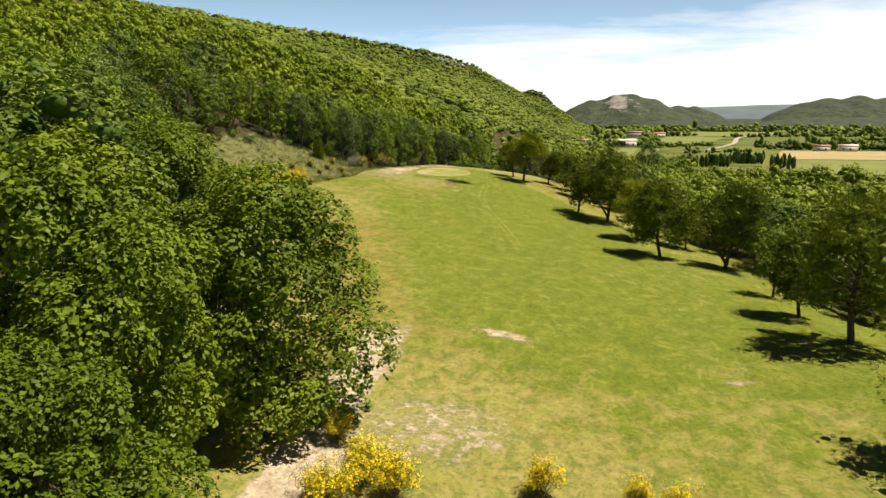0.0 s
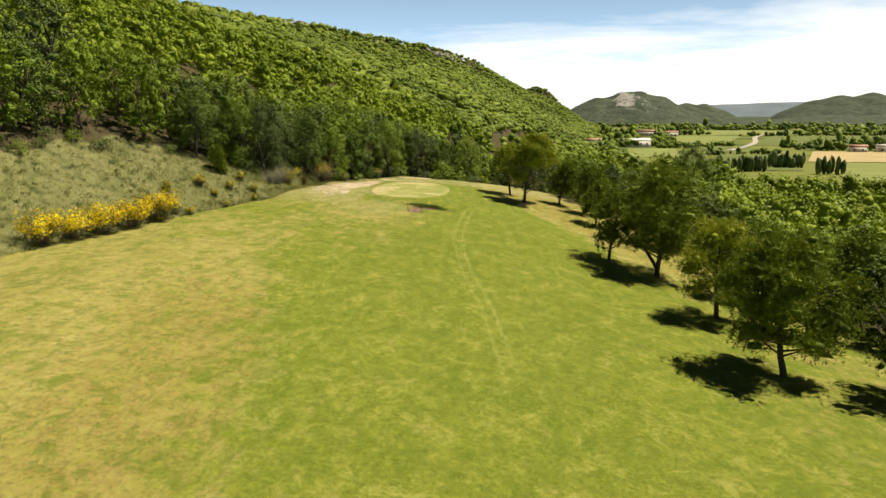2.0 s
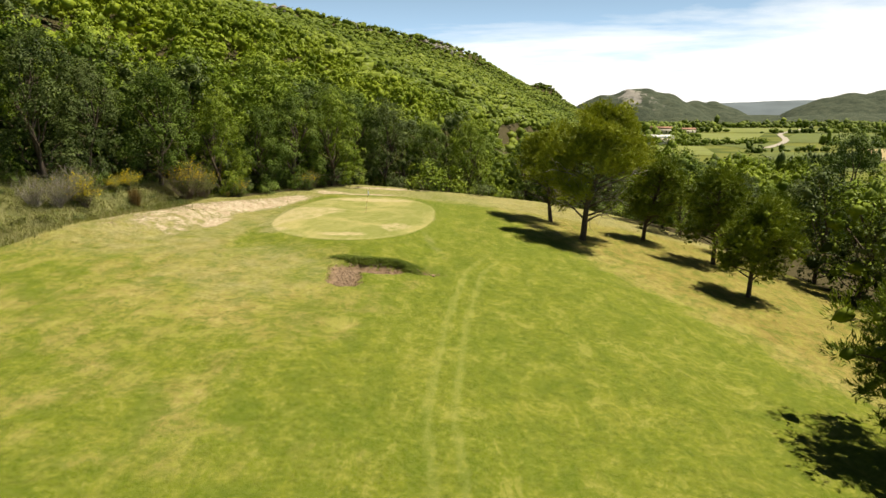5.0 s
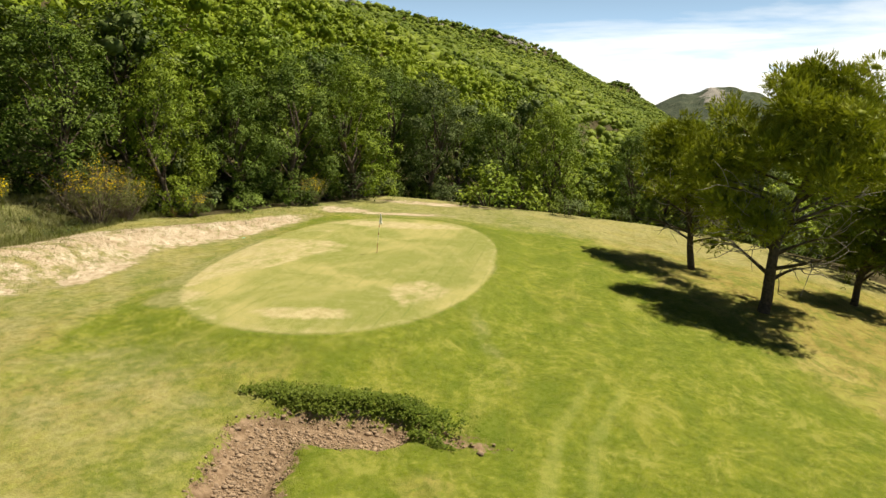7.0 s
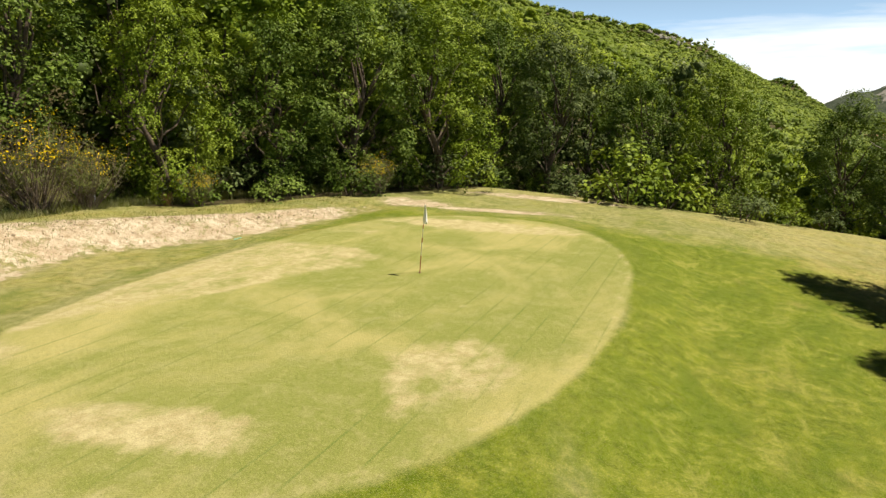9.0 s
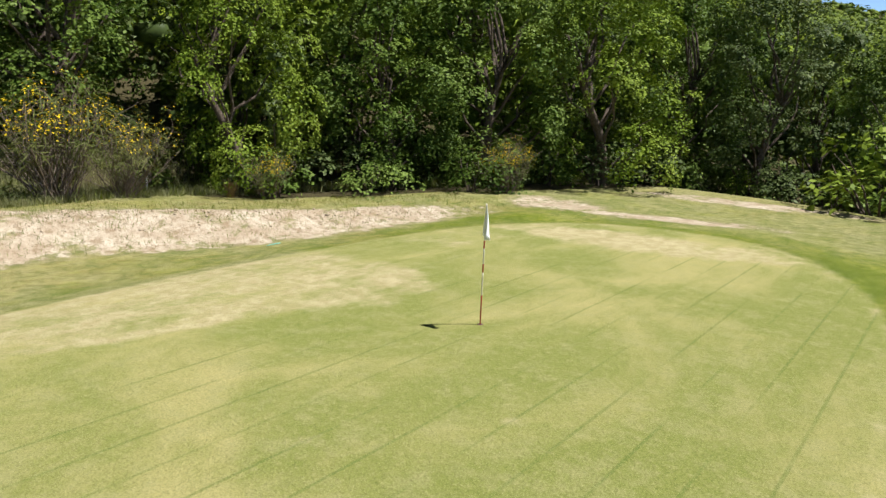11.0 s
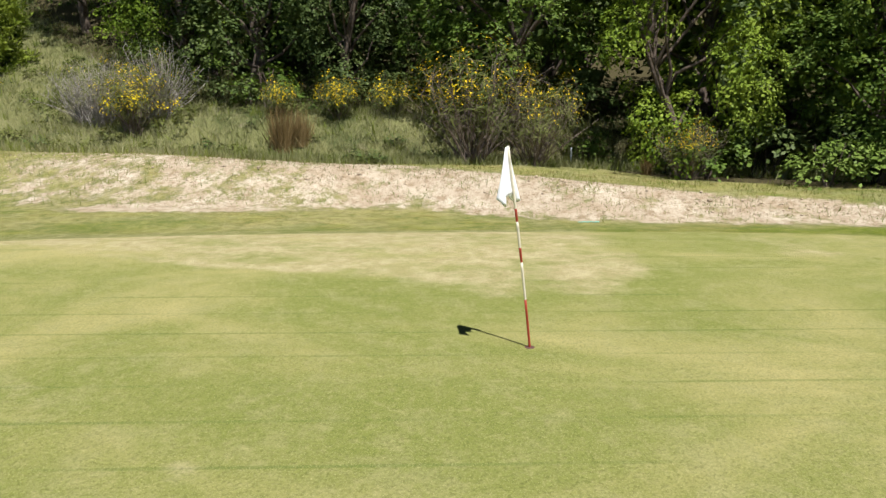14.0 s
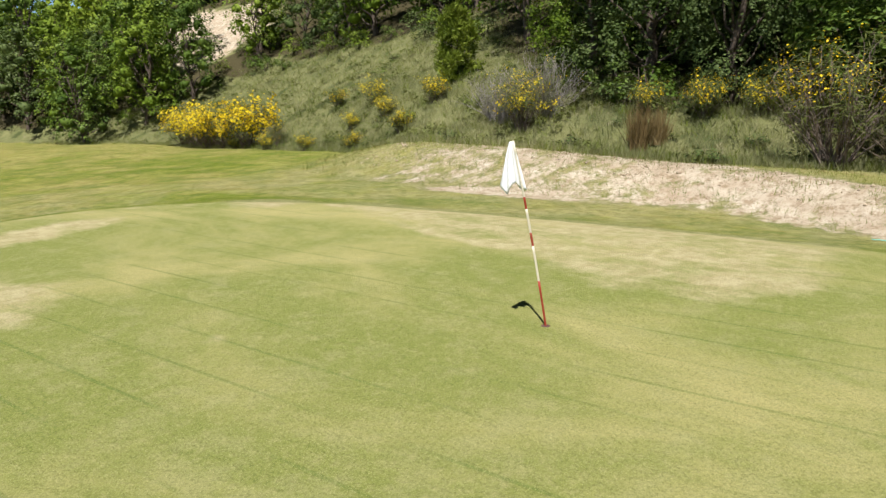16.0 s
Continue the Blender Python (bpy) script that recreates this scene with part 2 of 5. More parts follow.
class Net:
    """Shortcuts for wiring a node tree."""

    def __init__(self, name):
        self.m, self.t = nodes_of(name)
        self.out = self.t.nodes.new("ShaderNodeOutputMaterial")

    def node(self, kind, **kw):
        n = self.t.nodes.new(kind)
        for k, v in kw.items():
            sock = n.inputs[k.replace("_", " ")] if k.replace("_", " ") in n.inputs else n.inputs[k]
            self.plug(sock, v)
        return n

    def plug(self, sock, v):
        if isinstance(v, bpy.types.NodeSocket):
            self.t.links.new(v, sock)
        elif isinstance(v, tuple) and len(v) == 3 and sock.type == "RGBA":
            sock.default_value = (*v, 1)
        else:
            sock.default_value = v

    def math(self, op, a, b=0.0, clamp=False):
        n = self.t.nodes.new("ShaderNodeMath")
        n.operation, n.use_clamp = op, clamp
        self.plug(n.inputs[0], a), self.plug(n.inputs[1], b)
        return n.outputs[0]

    def mix(self, f, a, b, blend="MIX"):
        n = self.t.nodes.new("ShaderNodeMix")
        n.data_type, n.blend_type = "RGBA", blend
        self.plug(n.inputs["Factor"], f), self.plug(n.inputs["A"], a), self.plug(n.inputs["B"], b)
        return n.outputs["Result"]

    def step(self, v, lo, hi):
        n = self.t.nodes.new("ShaderNodeMapRange")
        n.interpolation_type = "SMOOTHSTEP"
        self.plug(n.inputs["Value"], v), self.plug(n.inputs["From Min"], lo), self.plug(n.inputs["From Max"], hi)
        return n.outputs["Result"]

    def noise(self, scale, detail=4.0, rough=0.55, vector=None, distortion=0.0):
        n = self.t.nodes.new("ShaderNodeTexNoise")
        n.inputs["Scale"].default_value, n.inputs["Detail"].default_value = scale, detail
        n.inputs["Roughness"].default_value, n.inputs["Distortion"].default_value = rough, distortion
        if vector is not None:
            self.plug(n.inputs["Vector"], vector)
        return n.outputs["Fac"]

    def attr(self, name):
        n = self.t.nodes.new("ShaderNodeAttribute")
        n.attribute_name = name
        return n.outputs["Fac"]

    def place(self, sx=1.0, sy=1.0, sz=1.0, turn=0.0):
        g = self.t.nodes.new("ShaderNodeNewGeometry")
        mp = self.t.nodes.new("ShaderNodeMapping")
        mp.inputs["Scale"].default_value = (sx, sy, sz)
        mp.inputs["Rotation"].default_value = (0, 0, turn)
        self.t.links.new(g.outputs["Position"], mp.inputs["Vector"])
        return mp.outputs["Vector"]

    def bump(self, height, strength, distance):
        n = self.t.nodes.new("ShaderNodeBump")
        n.inputs["Strength"].default_value, n.inputs["Distance"].default_value = strength, distance
        self.plug(n.inputs["Height"], height)
        return n.outputs["Normal"]

    def surface(self, colour, rough=0.8, normal=None, metal=0.0, spec=0.3):
        n = self.node("ShaderNodeBsdfPrincipled", Base_Color=colour, Roughness=rough, Metallic=metal)
        n.inputs["Specular IOR Level"].default_value = spec
        if normal is not None:
            self.t.links.new(normal, n.inputs["Normal"])
        self.t.links.new(n.outputs[0], self.out.inputs["Surface"])
        return self.m


def leaf_material(name, dark, mid, light, through=0.35, patch=0.12):
    k = Net(name)
    geo = k.t.nodes.new("ShaderNodeNewGeometry")
    info = k.t.nodes.new("ShaderNodeObjectInfo")
    big = k.noise(patch, 3.0, 0.55, k.place())
    v = k.math("ADD", k.math("MULTIPLY", geo.outputs["Random Per Island"], 0.38), k.math("MULTIPLY", k.step(big, 0.34, 0.66), 0.45))
    v = k.math("ADD", v, k.math("MULTIPLY", info.outputs["Random"], 0.25))
    ramp = k.t.nodes.new("ShaderNodeValToRGB")
    e = ramp.color_ramp.elements
    e[0].position, e[0].color, e[1].position, e[1].color = 0.1, (*dark, 1), 0.95, (*light, 1)
    e.new(0.5).color = (*mid, 1)
    k.plug(ramp.inputs[0], v)
    diff = k.node("ShaderNodeBsdfPrincipled", Base_Color=ramp.outputs[0], Roughness=0.5)
    diff.inputs["Specular IOR Level"].default_value = 0.08
    warm = k.mix(1.0, ramp.outputs[0], (1.0, 1.0, 0.45), "MULTIPLY")
    tr = k.node("ShaderNodeBsdfTranslucent", Color=warm)
    mx = k.t.nodes.new("ShaderNodeMixShader")
    mx.inputs[0].default_value = through
    k.t.links.new(diff.outputs[0], mx.inputs[1]), k.t.links.new(tr.outputs[0], mx.inputs[2])
    k.t.links.new(mx.outputs[0], k.out.inputs["Surface"])
    return k.m


def plain(name, colour, rough=0.7, vary=0.25, scale=6.0, bump=0.0, metal=0.0):
    k = Net(name)
    n = k.noise(scale, 5.0, 0.6, k.place())
    c = k.mix(k.step(n, 0.25, 0.75), tuple(v * (1 - vary) for v in colour), tuple(min(1, v * (1 + vary)) for v in colour))
    return k.surface(c, rough, k.bump(n, bump, 0.05) if bump else None, metal)


OAK = leaf_material("oak_leaf", (0.026, 0.050, 0.007), (0.082, 0.130, 0.018), (0.180, 0.245, 0.050), 0.10, 0.3)
OAK_YELLOW = leaf_material("young_oak_leaf", (0.055, 0.092, 0.008), (0.130, 0.190, 0.016), (0.235, 0.300, 0.038), 0.12, 0.3)
HOLM = leaf_material("holm_oak_leaf", (0.028, 0.046, 0.012), (0.070, 0.100, 0.026), (0.150, 0.185, 0.062), 0.08, 0.3)
PINE = leaf_material("pine_needle", (0.042, 0.068, 0.007), (0.115, 0.155, 0.015), (0.225, 0.270, 0.035), 0.16, 0.6)
PINE_DRY = leaf_material("pine_needle_drying", (0.090, 0.118, 0.012), (0.210, 0.245, 0.024), (0.340, 0.370, 0.055), 0.24, 0.6)
WOODS = leaf_material("wood_crown", (0.050, 0.082, 0.006), (0.125, 0.178, 0.012), (0.220, 0.280, 0.024), 0.12, 0.05)
# copy of WOODS, slightly duller and bluer to stand for distance haze
FAR_WOODS = leaf_material("far_wood_crown", (0.050, 0.076, 0.010), (0.115, 0.160, 0.018), (0.190, 0.236, 0.032), 0.08, 0.02)
BROOM = leaf_material("broom_twig", (0.075, 0.095, 0.022), (0.130, 0.150, 0.040), (0.195, 0.200, 0.070), 0.25)
DRY_GRASS = leaf_material("dry_grass_blade", (0.140, 0.155, 0.060), (0.230, 0.238, 0.105), (0.350, 0.335, 0.175), 0.35)
WET_GRASS = leaf_material("grass_blade", (0.090, 0.120, 0.020), (0.150, 0.185, 0.030), (0.230, 0.250, 0.060), 0.3)
LIP_GRASS = leaf_material("lush_grass_blade", (0.050, 0.080, 0.010), (0.095, 0.140, 0.016), (0.160, 0.200, 0.035), 0.3)
FLOWER = leaf_material("broom_flower", (0.66, 0.46, 0.006), (0.80, 0.60, 0.010), (0.90, 0.72, 0.02), 0.25)
RUST = leaf_material("dry_fern", (0.13, 0.090, 0.038), (0.22, 0.155, 0.064), (0.36, 0.290, 0.140), 0.25)
GREY_TWIG = plain("dry_twig", (0.15, 0.115, 0.088), 0.9, 0.4, 3)
PALE_TWIG = plain("bare_twig", (0.27, 0.240, 0.215), 0.9, 0.3, 3)
BARK = plain("bark", (0.090, 0.068, 0.050), 0.95, 0.45, 9, 0.8)


def ground_material():
    k = Net("ground_cover")
    pos = k.place()
    fine = k.noise(9.0, 6.0, 0.7, pos)
    mid = k.noise(1.1, 5.0, 0.6, pos)
    big = k.noise(0.16, 4.0, 0.55, pos)
    streak = k.noise(0.9, 4.0, 0.6, k.place(1.2, 0.28, 1.0), 0.5)
    blotch = k.noise(0.33, 5.0, 0.62, pos, 0.6)
    # mown fairway: green, with straw where it is dry
    grain = k.noise(34.0, 3.0, 0.7, pos)
    grain2 = k.noise(85.0, 2.0, 0.7, pos)
    grass = k.mix(k.step(mid, 0.3, 0.7), (0.070, 0.104, 0.003), (0.128, 0.162, 0.006))
    grass = k.mix(k.step(fine, 0.35, 0.8), grass, (0.182, 0.202, 0.018))
    grass = k.mix(k.math("MULTIPLY", k.step(big, 0.45, 0.65), 0.5), grass, (0.090, 0.134, 0.004))
    dry = k.math("ADD", k.attr("dry"), k.math("MULTIPLY", k.math("SUBTRACT", blotch, 0.5), 2.2))
    dry = k.math("ADD", dry, k.math("MULTIPLY", k.math("SUBTRACT", streak, 0.5), 1.0))
    straw = k.mix(k.step(mid, 0.3, 0.7), (0.235, 0.190, 0.054), (0.350, 0.292, 0.105))
    brown = k.step(k.math("ADD", k.attr("tan"), k.math("MULTIPLY", k.math("SUBTRACT", blotch, 0.5), 1.2)), 0.3, 0.9)
    straw = k.mix(k.math("MULTIPLY", brown, 0.75), straw, k.mix(k.step(mid, 0.3, 0.7), (0.180, 0.126, 0.028), (0.270, 0.198, 0.058)))
    cover = k.mix(k.step(dry, 0.2, 1.0), grass, straw)
    # pale worn marks
    worn = k.step(k.math("ADD", k.noise(0.85, 7.0, 0.72, k.place(1.15, 0.62, 1), 0.4), k.math("MULTIPLY", k.attr("dry"), 0.08)), 0.58, 0.74)
    cover = k.mix(k.math("MULTIPLY", worn, 0.45), cover, (0.290, 0.295, 0.060))
    mottle = k.noise(0.55, 7.0, 0.72, k.place(1.15, 0.6, 1), 0.6)
    speck = k.noise(3.2, 5.0, 0.7, pos)
    cover = k.mix(k.math("MULTIPLY", k.step(mottle, 0.50, 0.66), 0.55), cover, (0.210, 0.215, 0.030))
    cover = k.mix(k.math("MULTIPLY", k.step(mottle, 0.46, 0.32), 0.45), cover, (0.072, 0.100, 0.004))
    cover = k.mix(k.math("MULTIPLY", k.step(speck, 0.52, 0.62), 0.5), cover, (0.260, 0.275, 0.045))
    cover = k.mix(k.math("MULTIPLY", k.step(speck, 0.48, 0.37), 0.6), cover, (0.062, 0.092, 0.004))
    # ragged darker and bleached patches of turf
    patch = k.noise(0.62, 9.0, 0.78, k.place(1.1, 0.75, 1), 0.5)
    cover = k.mix(k.math("MULTIPLY", k.step(patch, 0.50, 0.43), 0.55), cover, (0.066, 0.112, 0.003))
    cover = k.mix(k.math("MULTIPLY", k.step(patch, 0.54, 0.62), 0.6), cover, (0.270, 0.275, 0.060))
    # wheel tracks
    track = k.step(k.math("ADD", k.attr("track"), k.math("MULTIPLY", k.math("SUBTRACT", mid, 0.5), 1.2)), 0.45, 1.05)
    cover = k.mix(k.math("MULTIPLY", track, 0.4), cover, (0.27, 0.29, 0.075))
    # bleached, worn turf round the green
    bleach = k.step(k.math("ADD", k.attr("pale"), k.math("MULTIPLY", k.math("SUBTRACT", k.noise(0.7, 7.0, 0.72, pos), 0.5), 1.5)), 0.10, 0.95)
    bleach = k.math("MULTIPLY", bleach, k.step(k.attr("pale"), 0.02, 0.30))
    bleached = k.mix(k.step(speck, 0.35, 0.65), (0.195, 0.192, 0.078), (0.350, 0.312, 0.160))
    cover = k.mix(k.math("MULTIPLY", bleach, 0.85), cover, bleached)
    # the putting green
    g = k.math("ADD", k.attr("green"), k.math("MULTIPLY", k.math("SUBTRACT", mid, 0.5), 0.02))
    putt = k.mix(k.step(k.noise(0.30, 5.0, 0.62, k.place(1, 0.6, 1), 0.5), 0.41, 0.68), (0.184, 0.206, 0.047), (0.362, 0.322, 0.126))
    putt = k.mix(k.math("MULTIPLY", k.step(k.noise(1.9, 6.0, 0.7, pos), 0.46, 0.68), 0.5), putt, (0.295, 0.282, 0.118))
    putt = k.mix(k.math("MULTIPLY", k.step(fine, 0.45, 0.75), 0.5), putt, (0.345, 0.318, 0.135))
    lines = k.t.nodes.new("ShaderNodeTexWave")
    lines.inputs["Scale"].default_value, lines.inputs["Distortion"].default_value, lines.inputs["Detail"].default_value = 0.42, 0.30, 1.0
    k.plug(lines.inputs["Vector"], k.place(1, 0.12, 1, 0.03))
    faint = k.math("MULTIPLY", k.step(lines.outputs["Fac"], 0.982, 0.999), k.step(k.noise(0.7, 4.0, 0.65, k.place(1, 0.4, 1)), 0.40, 0.60))
    putt = k.mix(k.math("MULTIPLY", faint, 0.45), putt, (0.085, 0.135, 0.022))
    pale = k.step(k.math("ADD", k.attr("pale"), k.math("MULTIPLY", k.math("SUBTRACT", k.noise(1.3, 7.0, 0.72, k.place(1, 0.6, 1)), 0.5), 1.7)), 0.36, 0.98)
    putt = k.mix(pale, putt, k.mix(k.step(speck, 0.35, 0.65), (0.345, 0.290, 0.145), (0.470, 0.405, 0.230)))
    inside = k.step(g, 1.02, 0.985)
    cover = k.mix(k.step(g, 1.02, 0.985), cover, putt)
    collar = k.math("MULTIPLY", k.step(g, 1.0, 1.03), k.step(g, 1.22, 1.06))
    cover = k.mix(k.math("MULTIPLY", k.math("MULTIPLY", collar, k.step(big, 0.35, 0.6)), 0.4), cover, (0.090, 0.125, 0.010))
    # fine blades: dark gaps and light tips
    cover = k.mix(k.math("MULTIPLY", k.step(grain, 0.55, 0.35), k.math("SUBTRACT", 0.58, k.math("MULTIPLY", inside, 0.26))), cover, (0.045, 0.060, 0.008))
    cover = k.mix(k.math("MULTIPLY", k.step(grain2, 0.54, 0.68), 0.5), cover, (0.46, 0.43, 0.19))
    # rough of the bank
    rough = k.mix(k.step(mid, 0.3, 0.7), (0.112, 0.122, 0.040), (0.190, 0.185, 0.072))
    rough = k.mix(k.step(fine, 0.4, 0.8), rough, (0.165, 0.160, 0.078))
    rough = k.mix(k.step(k.noise(0.55, 6.0, 0.68, pos), 0.48, 0.66), rough, (0.062, 0.074, 0.024))
    rough = k.mix(k.step(k.noise(0.8, 6.0, 0.7, k.place(1, 1, 1, 1.1)), 0.60, 0.72), rough, (0.225, 0.200, 0.115))
    r = k.math("ADD", k.attr("rough"), k.math("MULTIPLY", k.math("SUBTRACT", mid, 0.5), 0.6))
    cover = k.mix(k.step(r, 0.35, 0.65), cover, rough)
    # forest floor
    litter = k.mix(k.step(fine, 0.3, 0.7), (0.045, 0.036, 0.018), (0.080, 0.070, 0.030))
    f = k.math("ADD", k.attr("wood"), k.math("MULTIPLY", k.math("SUBTRACT", mid, 0.5), 0.5))
    cover = k.mix(k.step(f, 0.4, 0.6), cover, litter)
    # sand and gravel
    grit = k.noise(16.0, 4.0, 0.7, pos)
    sand = k.mix(k.step(mid, 0.3, 0.75), (0.390, 0.310, 0.215), (0.560, 0.490, 0.375))
    sand = k.mix(k.math("MULTIPLY", k.step(k.math("ADD", k.math("MULTIPLY", grit, 0.5), k.math("MULTIPLY", k.noise(5.0, 5.0, 0.7, pos), 0.5)), 0.48, 0.66), 0.7), sand, (0.24, 0.175, 0.105))
    sand = k.mix(k.math("MULTIPLY", k.step(k.noise(2.4, 7.0, 0.78, pos), 0.50, 0.60), 0.75), sand, (0.250, 0.180, 0.105))
    sand = k.mix(k.math("MULTIPLY", k.step(k.noise(5.5, 7.0, 0.8, k.place(1, 1, 1, 0.5)), 0.55, 0.61), 0.7), sand, (0.150, 0.120, 0.060))
    s = k.math("ADD", k.attr("sand"), k.math("MULTIPLY", k.math("SUBTRACT", k.noise(0.9, 8.0, 0.80, pos), 0.5), 3.0))
    cover = k.mix(k.math("MULTIPLY", k.math("MULTIPLY", k.step(s, 0.0, 0.45), k.step(k.attr("sand"), 0.05, 0.3)), 0.7), cover, k.mix(k.step(speck, 0.4, 0.6), (0.150, 0.150, 0.060), (0.300, 0.255, 0.140)))
    cover = k.mix(k.math("MULTIPLY", k.step(s, 0.36, 0.66), k.step(k.attr("sand"), 0.05, 0.25)), cover, sand)
    # bare dug earth
    earth = k.mix(k.step(k.noise(4.0, 6.0, 0.7, pos), 0.3, 0.7), (0.130, 0.084, 0.050), (0.300, 0.215, 0.140))
    b = k.math("ADD", k.attr("bunker"), k.math("MULTIPLY", k.math("SUBTRACT", k.noise(2.4, 7.0, 0.78, pos), 0.5), 1.9))
    cover = k.mix(k.step(b, 0.04, -0.10), cover, earth)
    # far fields of the valley
    vn = k.noise(0.012, 3.0, 0.5, pos)
    valley = k.mix(k.step(vn, 0.42, 0.5), (0.068, 0.090, 0.018), (0.140, 0.155, 0.034))
    cover = k.mix(k.attr("valley"), cover, valley)
    tuft = k.noise(26.0, 4.0, 0.75, pos)
    h = k.math("ADD", k.math("MULTIPLY", fine, 0.6), k.math("MULTIPLY", tuft, 0.4))
    return k.surface(cover, 0.95, k.bump(h, 0.8, 0.07), 0.0, 0.1)


GROUND_COVER = ground_material()

# ---------------------------------------------------------------- ground, one sheet to the horizon


def graded(fine0, fine1, step, lo, hi, grow=1.13, far=1700, most=18):
    mid = list(np.arange(fine0, fine1 + 1e-6, step))
    s, v = step, mid[-1]
    while v < hi:
        s = min(s * grow, most if abs(v) < far else 160)
        v += s
        mid.append(v)
    s, v, low = step, mid[0], []
    while v > lo:
        s = min(s * grow, most if abs(v) < far else 160)
        v -= s
        low.append(v)
    return np.array(low[::-1] + mid)


def edge_depth(y):
    """How far above the foot of the bank the wood begins."""
    return np.interp(y, (-80, 40, 48, 62, 98, 110, 118, 123, 126, 129, 131, 136, 150, 160, 5000), (1, 3, 4, 15, 17, 8.5, 5.8, 4.4, 2.4, 0.4, -1.6, -3.4, -3.4, 3, 6))


def wood_mask(x, y):
    """1 where the wood stands, 0 in the open."""
    depth = edge_depth(y)
    left = smooth(-0.5, 1.0, bank_foot(np.minimum(y, 150)) - depth - x)
    beyond = smooth(0, 3, y - (151 + 0.12 * np.abs(x))) * smooth(60, 40, x - 0.3 * (y - 150))
    beyond = beyond * np.maximum(smooth(290, 240, y), smooth(20, -20, x - 0.16 * y))
    clear = smooth(1.3, 0.9, np.hypot((x + 63) / 9, (y - 44) / 9))
    left = left * (1 - clear)
    x = x + 1.6 * np.sin(y * 0.21) + 1.1 * np.sin(y * 0.47 + 1.0)
    right = smooth(0, 5, x - (38 + np.interp(y, (-60, 20, 60, 90, 130, 150), (6, 6, 9, 2, -6, -20))))
    side = smooth(238, 198, y + 0.25 * (x - 40)) * smooth(190, 140, x - 0.2 * y)
    return np.maximum(np.maximum(left, beyond), right * side)


def track_field(x, y):
    """Two wheel marks that wind up the fairway."""
    mid = np.interp(y, (20, 47, 61, 75, 87, 98, 108, 114, 120), (9.4, 6.6, 5.0, 2.6, 1.1, 1.2, 1.9, 3.6, 5.4))
    d = np.minimum(np.abs(x - mid - 0.55), np.abs(x - mid + 0.55))
    return smooth(0.55, 0.05, d) * smooth(28, 50, y) * smooth(122, 108, y)


gx = graded(-31, 11, 0.33, -3200, 3400, 1.13, 420, 14)
gx = np.unique(np.concatenate([gx[gx <= 11], graded(11, 48, 1.0, 11, 3400, 1.13, 330, 22)[0:]]).round(3))
gy = np.unique(np.concatenate([graded(-60, 100, 1.0, -1500, 100, 1.2, 0, 60), graded(100, 144, 0.33, 100, 4600, 1.13, 1750, 20)]).round(3))
GX, GY = np.meshgrid(gx, gy)
flat_x, flat_y = GX.ravel(), GY.ravel()
GZ = land(flat_x, flat_y)
nx, ny = len(gx), len(gy)
idx = np.arange(nx * ny).reshape(ny, nx)
quads = np.stack([idx[:-1, :-1].ravel(), idx[:-1, 1:].ravel(), idx[1:, 1:].ravel(), idx[1:, :-1].ravel()], 1)
ground_mesh = mesh_of("ground", np.stack([flat_x, flat_y, GZ], 1), quads, GROUND_COVER, True)


def field(name, values):
    a = ground_mesh.attributes.new(name, "FLOAT", "POINT")
    a.data.foreach_set("value", np.asarray(values, np.float32))


def spot(x, y, cx, cy, rx, ry, turn=0.0):
    dx, dy = x - cx, y - cy
    c, s = math.cos(turn), math.sin(turn)
    return smooth(1.5, 0.5, np.hypot((dx * c + dy * s) / rx, (-dx * s + dy * c) / ry))


X_, Y_ = flat_x, flat_y
foot_ = bank_foot(Y_)
field("green", np.clip(green_field(X_, Y_), 0, 3))
field("bunker", np.clip(bunker_field(X_, Y_), -1, 2))
wood_ = wood_mask(X_, Y_)
field("wood", wood_)
field("rough", smooth(-0.8, 0.8, foot_ - X_) * smooth(-30, -10, Y_))
dry_side = np.interp(Y_, (-30, -10, 0, 11, 40, 75, 100), (10, 6, 1, -6, -9.5, -19, -26)) - X_
dry_ = 0.08 + 0.85 * smooth(-5, 6, dry_side) * smooth(105, 60, Y_) * smooth(-60, -20, Y_)
field("tan", smooth(-1.5, 2.0, dry_side) * smooth(17, 6, dry_side) * smooth(72, 45, Y_) * smooth(-14, 6, Y_) + 0.85 * smooth(-1, 6, X_ - np.interp(Y_, (80, 100, 110, 125, 140), (27, 20, 14, 7, 2))) * smooth(76, 98, Y_) * smooth(152, 142, Y_))
pine_side = X_ - np.interp(Y_, (80, 100, 110, 125, 140), (27, 20, 14, 7, 2))
dry_ += 0.95 * smooth(-3, 4, pine_side) * smooth(76, 98, Y_) + 0.6 * smooth(22, 30, X_) * smooth(20, 50, Y_) * smooth(120, 80, Y_) * 0.6
dry_ += 0.5 * smooth(-13.5, -16.5, X_) * smooth(96, 108, Y_) * smooth(146, 138, Y_) + 0.45 * spot(X_, Y_, -11, 101, 9, 8) + 0.3 * spot(X_, Y_, -14, 88, 9, 14)
dry_ += 0.45 * smooth(0, -14, Y_) * smooth(36, 24, X_)
dry_ += 0.55 * smooth(140, 146, Y_) + 0.25 * smooth(-16, -24, X_) * smooth(60, 90, Y_)
dry_ -= 0.35 * spot(X_, Y_, 9, 100, 9, 14)
field("dry", dry_)
field("track", track_field(X_, Y_))
xs_ = np.interp(Y_, SAND_Y, SAND_X)
